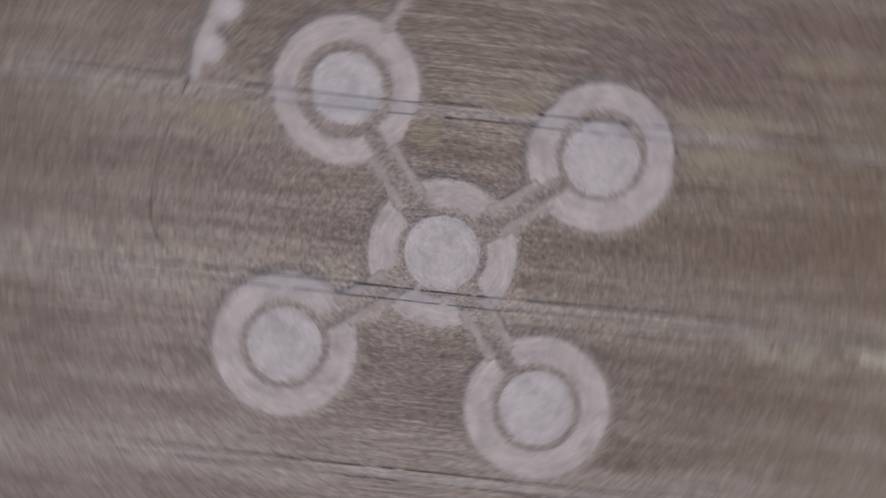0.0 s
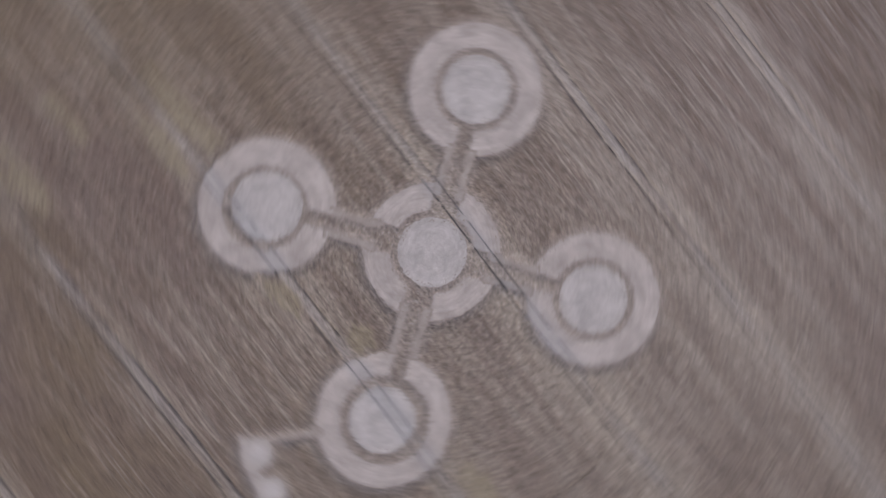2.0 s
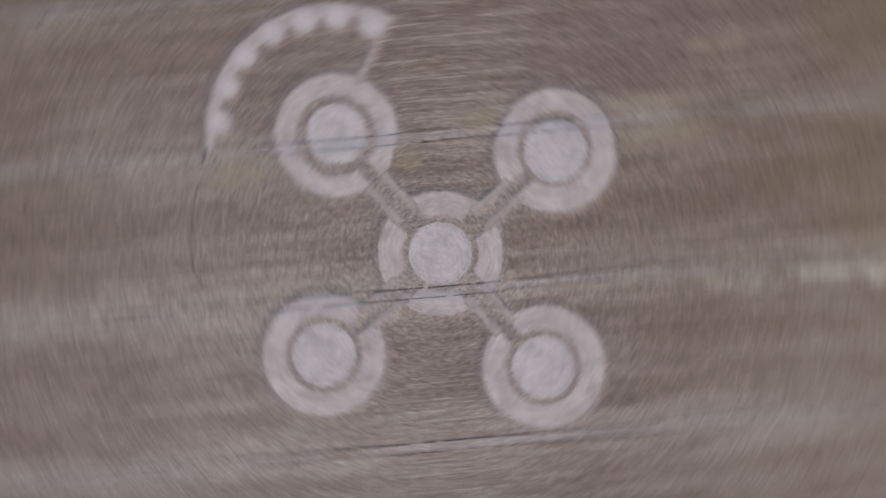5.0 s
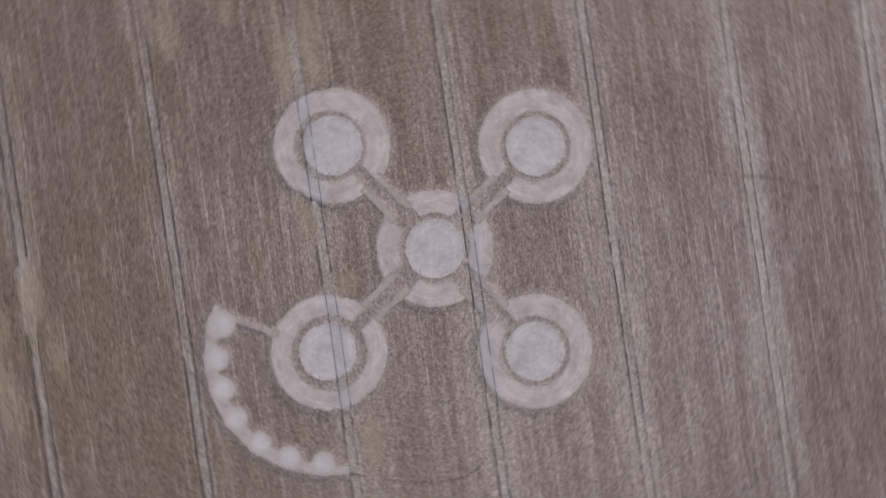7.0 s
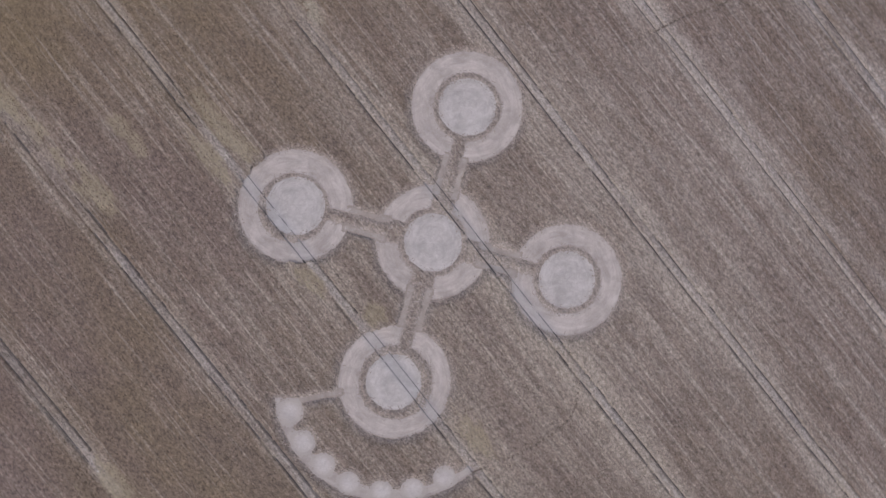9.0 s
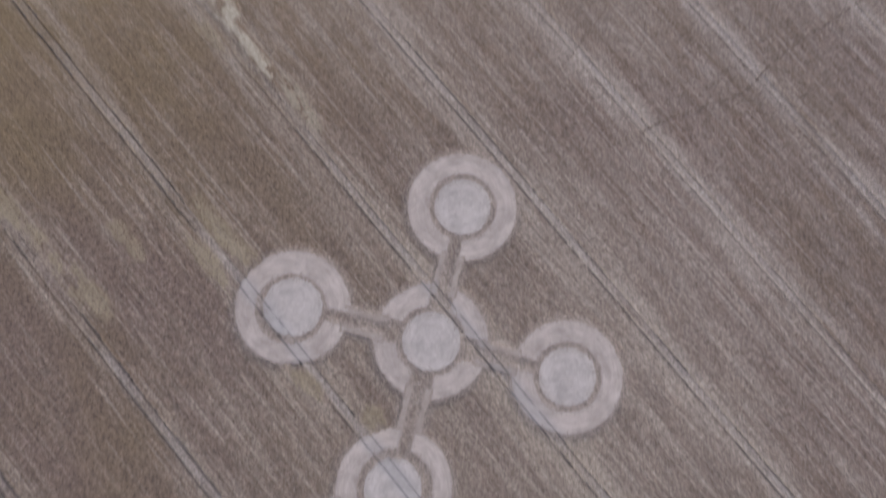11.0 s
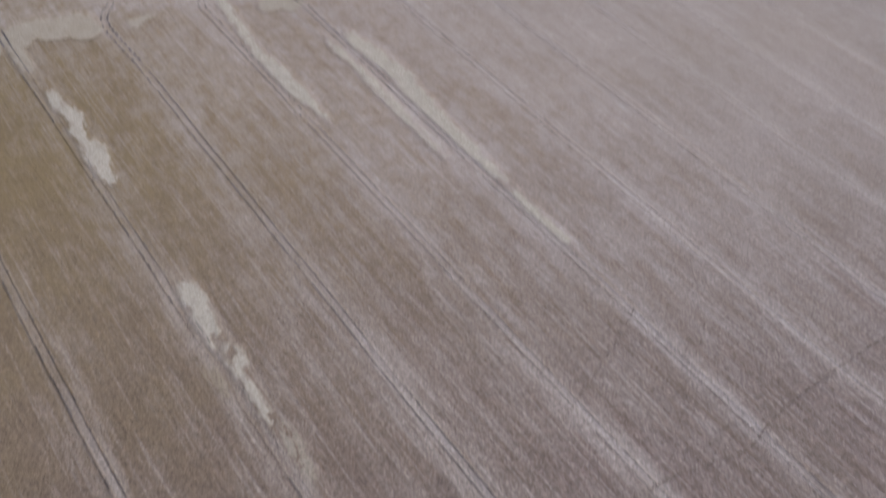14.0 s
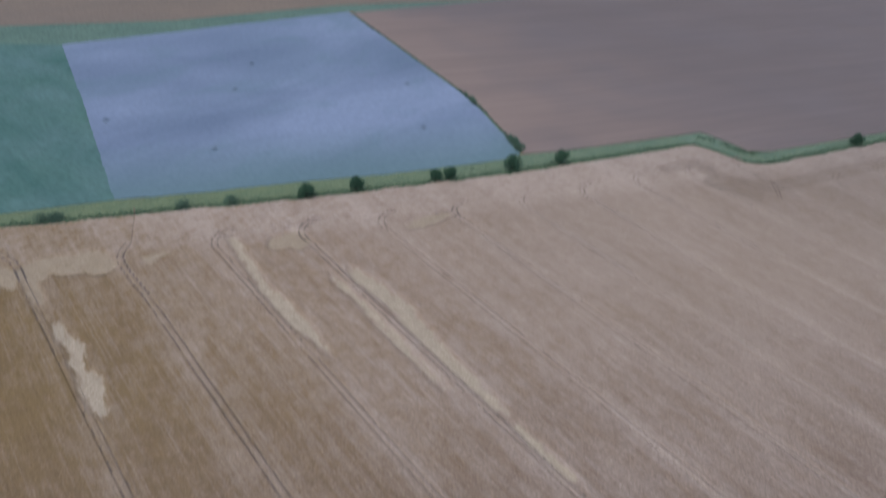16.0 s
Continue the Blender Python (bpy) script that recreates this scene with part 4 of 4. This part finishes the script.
def blades(name, starts, size, mat, seed, label, category):
    """Many small tufts of three crossed blades, as one mesh."""
    rng = np.random.default_rng(seed)
    p = np.asarray(starts, float)
    n = len(p)
    v, f = [], []
    base = 0
    for k in range(3):
        a = rng.uniform(0, 2 * np.pi, n)
        w = size * rng.uniform(0.3, 0.7, n)
        h = size * rng.uniform(0.5, 1.3, n)
        d = np.stack([np.cos(a), np.sin(a), np.zeros(n)], 1) * w[:, None]
        tip = p + np.stack([rng.normal(0, 0.7, n) * size, rng.normal(0, 0.7, n) * size, h * 0.7], 1)
        v += [p - d, p + d, tip]
        f.append(np.stack([base + np.arange(n), base + n + np.arange(n), base + 2 * n + np.arange(n)], 1))
        base += 3 * n
    return tagged(new(name, mesh_of(name, np.concatenate(v), np.concatenate(f), mat)), label, category, kind="stuff")


def along_edge(lo, hi, n, rng, mid, spread):
    """Places scattered along the edge of the wheat, so far beyond it."""
    x = np.linspace(lo, hi, 4000)
    line = np.stack([x, edge_y(x)], 1)
    d = np.concatenate([[0], np.cumsum(np.hypot(*np.diff(line, axis=0).T))])
    t = np.gradient(line, axis=0)
    t /= np.hypot(t[:, 0], t[:, 1])[:, None]
    s = rng.uniform(0, d[-1], n)
    i = np.searchsorted(d, s).clip(0, len(d) - 1)
    off = rng.normal(mid, spread, n) if spread else rng.uniform(*mid, n)
    return line[i] + np.stack([-t[i, 1], t[i, 0]], 1) * off[:, None] + rng.normal(0, 0.15, (n, 2))


def verge_growth():
    rng = np.random.default_rng(5)
    p = along_edge(-40, 420, 9000, rng, (-0.6, 9.0), 0)
    blades("verge_grass", np.c_[p, np.full(len(p), 0.08)], 0.35, GRASS, 6, "tussocks of tall green grass on the verge", "grass")
    p = along_edge(-40, 420, 11000, rng, 1.0, 1.0)
    blades("edge_weeds", np.c_[p, np.full(len(p), 0.05)], 0.5, EDGE_WEED, 7, "dark line of weeds and nettles along the wheat", "weeds")
    p = along_edge(190, 420, 3200, rng, 11.0, 0.7)
    blades("ditch_weeds", np.c_[p, np.full(len(p), 0.1)], 0.45, EDGE_WEED, 8, "dark weeds along the ditch beside the brown field", "weeds")


verge_growth()


# ---- trees and shrubs ----
def tube(bm, a, b, ra, rb, sides=7):
    a, b = Vector(a), Vector(b)
    q = (b - a).to_track_quat("Z", "Y")
    rings = []
    for c, r in ((a, ra), (b, rb)):
        rings.append([bm.verts.new(c + q @ Vector((r * math.cos(2 * math.pi * i / sides), r * math.sin(2 * math.pi * i / sides), 0))) for i in range(sides)])
    for i in range(sides):
        bm.faces.new((rings[0][i], rings[0][(i + 1) % sides], rings[1][(i + 1) % sides], rings[1][i]))


def tree(name, height, width, leaves, seed, leaf_mat, label, category, low=0.12):
    """Trunk with limbs under a crown of small leaf clumps set in uneven lobes."""
    rng = random.Random(seed)
    root = tagged(new(name, None), label, category)
    bm = bmesh.new()
    tube(bm, (0, 0, -0.1), (0.05 * height * rng.uniform(-1, 1), 0, height * 0.4), 0.05 * height, 0.035 * height)
    lobes = []
    for i in range(9):
        a, r = 2 * math.pi * i / 9 * 2.4 + rng.uniform(-0.4, 0.4), width * 0.5 * rng.uniform(0.25, 0.72)
        z = height * rng.uniform(0.32, 0.8)
        lobes.append((Vector((r * math.cos(a), r * math.sin(a), z)), width * rng.uniform(0.2, 0.32)))
        tube(bm, (0, 0, height * rng.uniform(0.15, 0.38)), lobes[-1][0], 0.022 * height, 0.008 * height, 5)
    lobes.append((Vector((0, 0, height * 0.84)), width * 0.22))
    child("trunk", from_bm("trunk", bm, BARK), root)
    v, f = [], []
    for _ in range(leaves):
        c, r = rng.choice(lobes)
        d = Vector((rng.gauss(0, 1), rng.gauss(0, 1), rng.gauss(0, 1))).normalized()
        p = c + d * r * rng.uniform(0.55, 1.08)
        if p.z < height * low:
            continue
        u = Vector((rng.gauss(0, 1), rng.gauss(0, 1), rng.gauss(0, 1))).normalized()
        w = u.orthogonal().normalized()
        s = rng.uniform(0.12, 0.3) * (0.6 + height / 14)
        n = len(v)
        v += [p - u * s, p + w * s * 0.6, p + u * s, p - w * s * 0.6 + d * s * 0.4]
        f.append((n, n + 1, n + 2, n + 3))
    child("crown", mesh_of("crown", [tuple(q) for q in v], f, leaf_mat), root)
    return root


TREES = [(89.8, 180.6, 6.6, 6.2, 1), (106.4, 176.2, 6.2, 5.2, 2), (134.2, 168.0, 5.8, 4.6, 3), (139.2, 166.6, 5.4, 4.8, 4), (163.6, 160.2, 7.2, 6.8, 5),
         (184.6, 155.0, 6.4, 5.6, 6), (313.7, 100.9, 6.8, 5.6, 7)]
for tx, ty, th, tw, seed in TREES:
    t = tree("hedgerow_tree", th * 0.8, tw * 0.95, 2400, seed, LEAF, "small dark green bushy tree on the grass verge", "tree", 0.08)
    tagged(t, group="trees along the verge")
    t.location = (tx, ty, 0.05)
LOW = [(16.9, 207.3, 2.2, 6.0, 11), (20.5, 206.4, 2.0, 5.0, 12), (53.9, 194.2, 2.8, 4.6, 13), (67.8, 189.4, 2.6, 5.4, 14), (178.4, 171.5, 3.2, 4.6, 15), (180.6, 177.0, 3.0, 4.4, 16)]
for tx, ty, th, tw, seed in LOW:
    t = tree("shrub", th * 0.8, tw, 1200, seed, SHRUB, "low rounded green shrub in the rough grass", "shrub", 0.02)
    tagged(t, group="shrubs along the verge")
    t.location = (tx, ty, 0.05)

HEDGE = smooth_line(HEDGE_LINE, 2.3)
stock = [tree("hedge_shrub", 1.5, 2.8, 420, 30 + i, SHRUB, "low green shrub of the field hedge", "shrub", 0.02) for i in range(3)]
rng_h = random.Random(77)
for i, (hx, hy) in enumerate(HEDGE):
    dense = 1.5 * math.exp(-((hy - 176.5) / 5.5) ** 2) + 0.8 * math.exp(-((hy - 218.0) / 9.0) ** 2)
    s = rng_h.uniform(0.5, 0.9) * (0.62 + dense)
    src = stock[i % 3]
    m = Matrix.Translation((hx + rng_h.uniform(-0.5, 0.5), hy, 0.02)) @ Matrix.Rotation(rng_h.uniform(0, 6.28), 4, "Z") @ Matrix.Scale(s, 4)
    if i < 3:
        src.matrix_basis = m
        tagged(src, group="hedge between the fields")
    else:
        b = copy_thing(src, Matrix.Identity(4))
        b.matrix_basis = m

# weedy clumps that stand out of the flax
WEEDS = [(128.6, 300.2), (108.7, 275.2), (54.0, 268.1), (157.2, 205.2), (179.3, 247.0), (78.7, 226.9)]
for i, (wx, wy) in enumerate(WEEDS):
    w = tree("weed_clump", 0.5, 3.4 + 0.3 * (i % 4), 260, 210 + i, WEED, "dark clump of weeds standing in the flax", "weeds", 0.02)
    tagged(w, group="weeds in the flax")
    w.location = (wx, wy, 0.3)
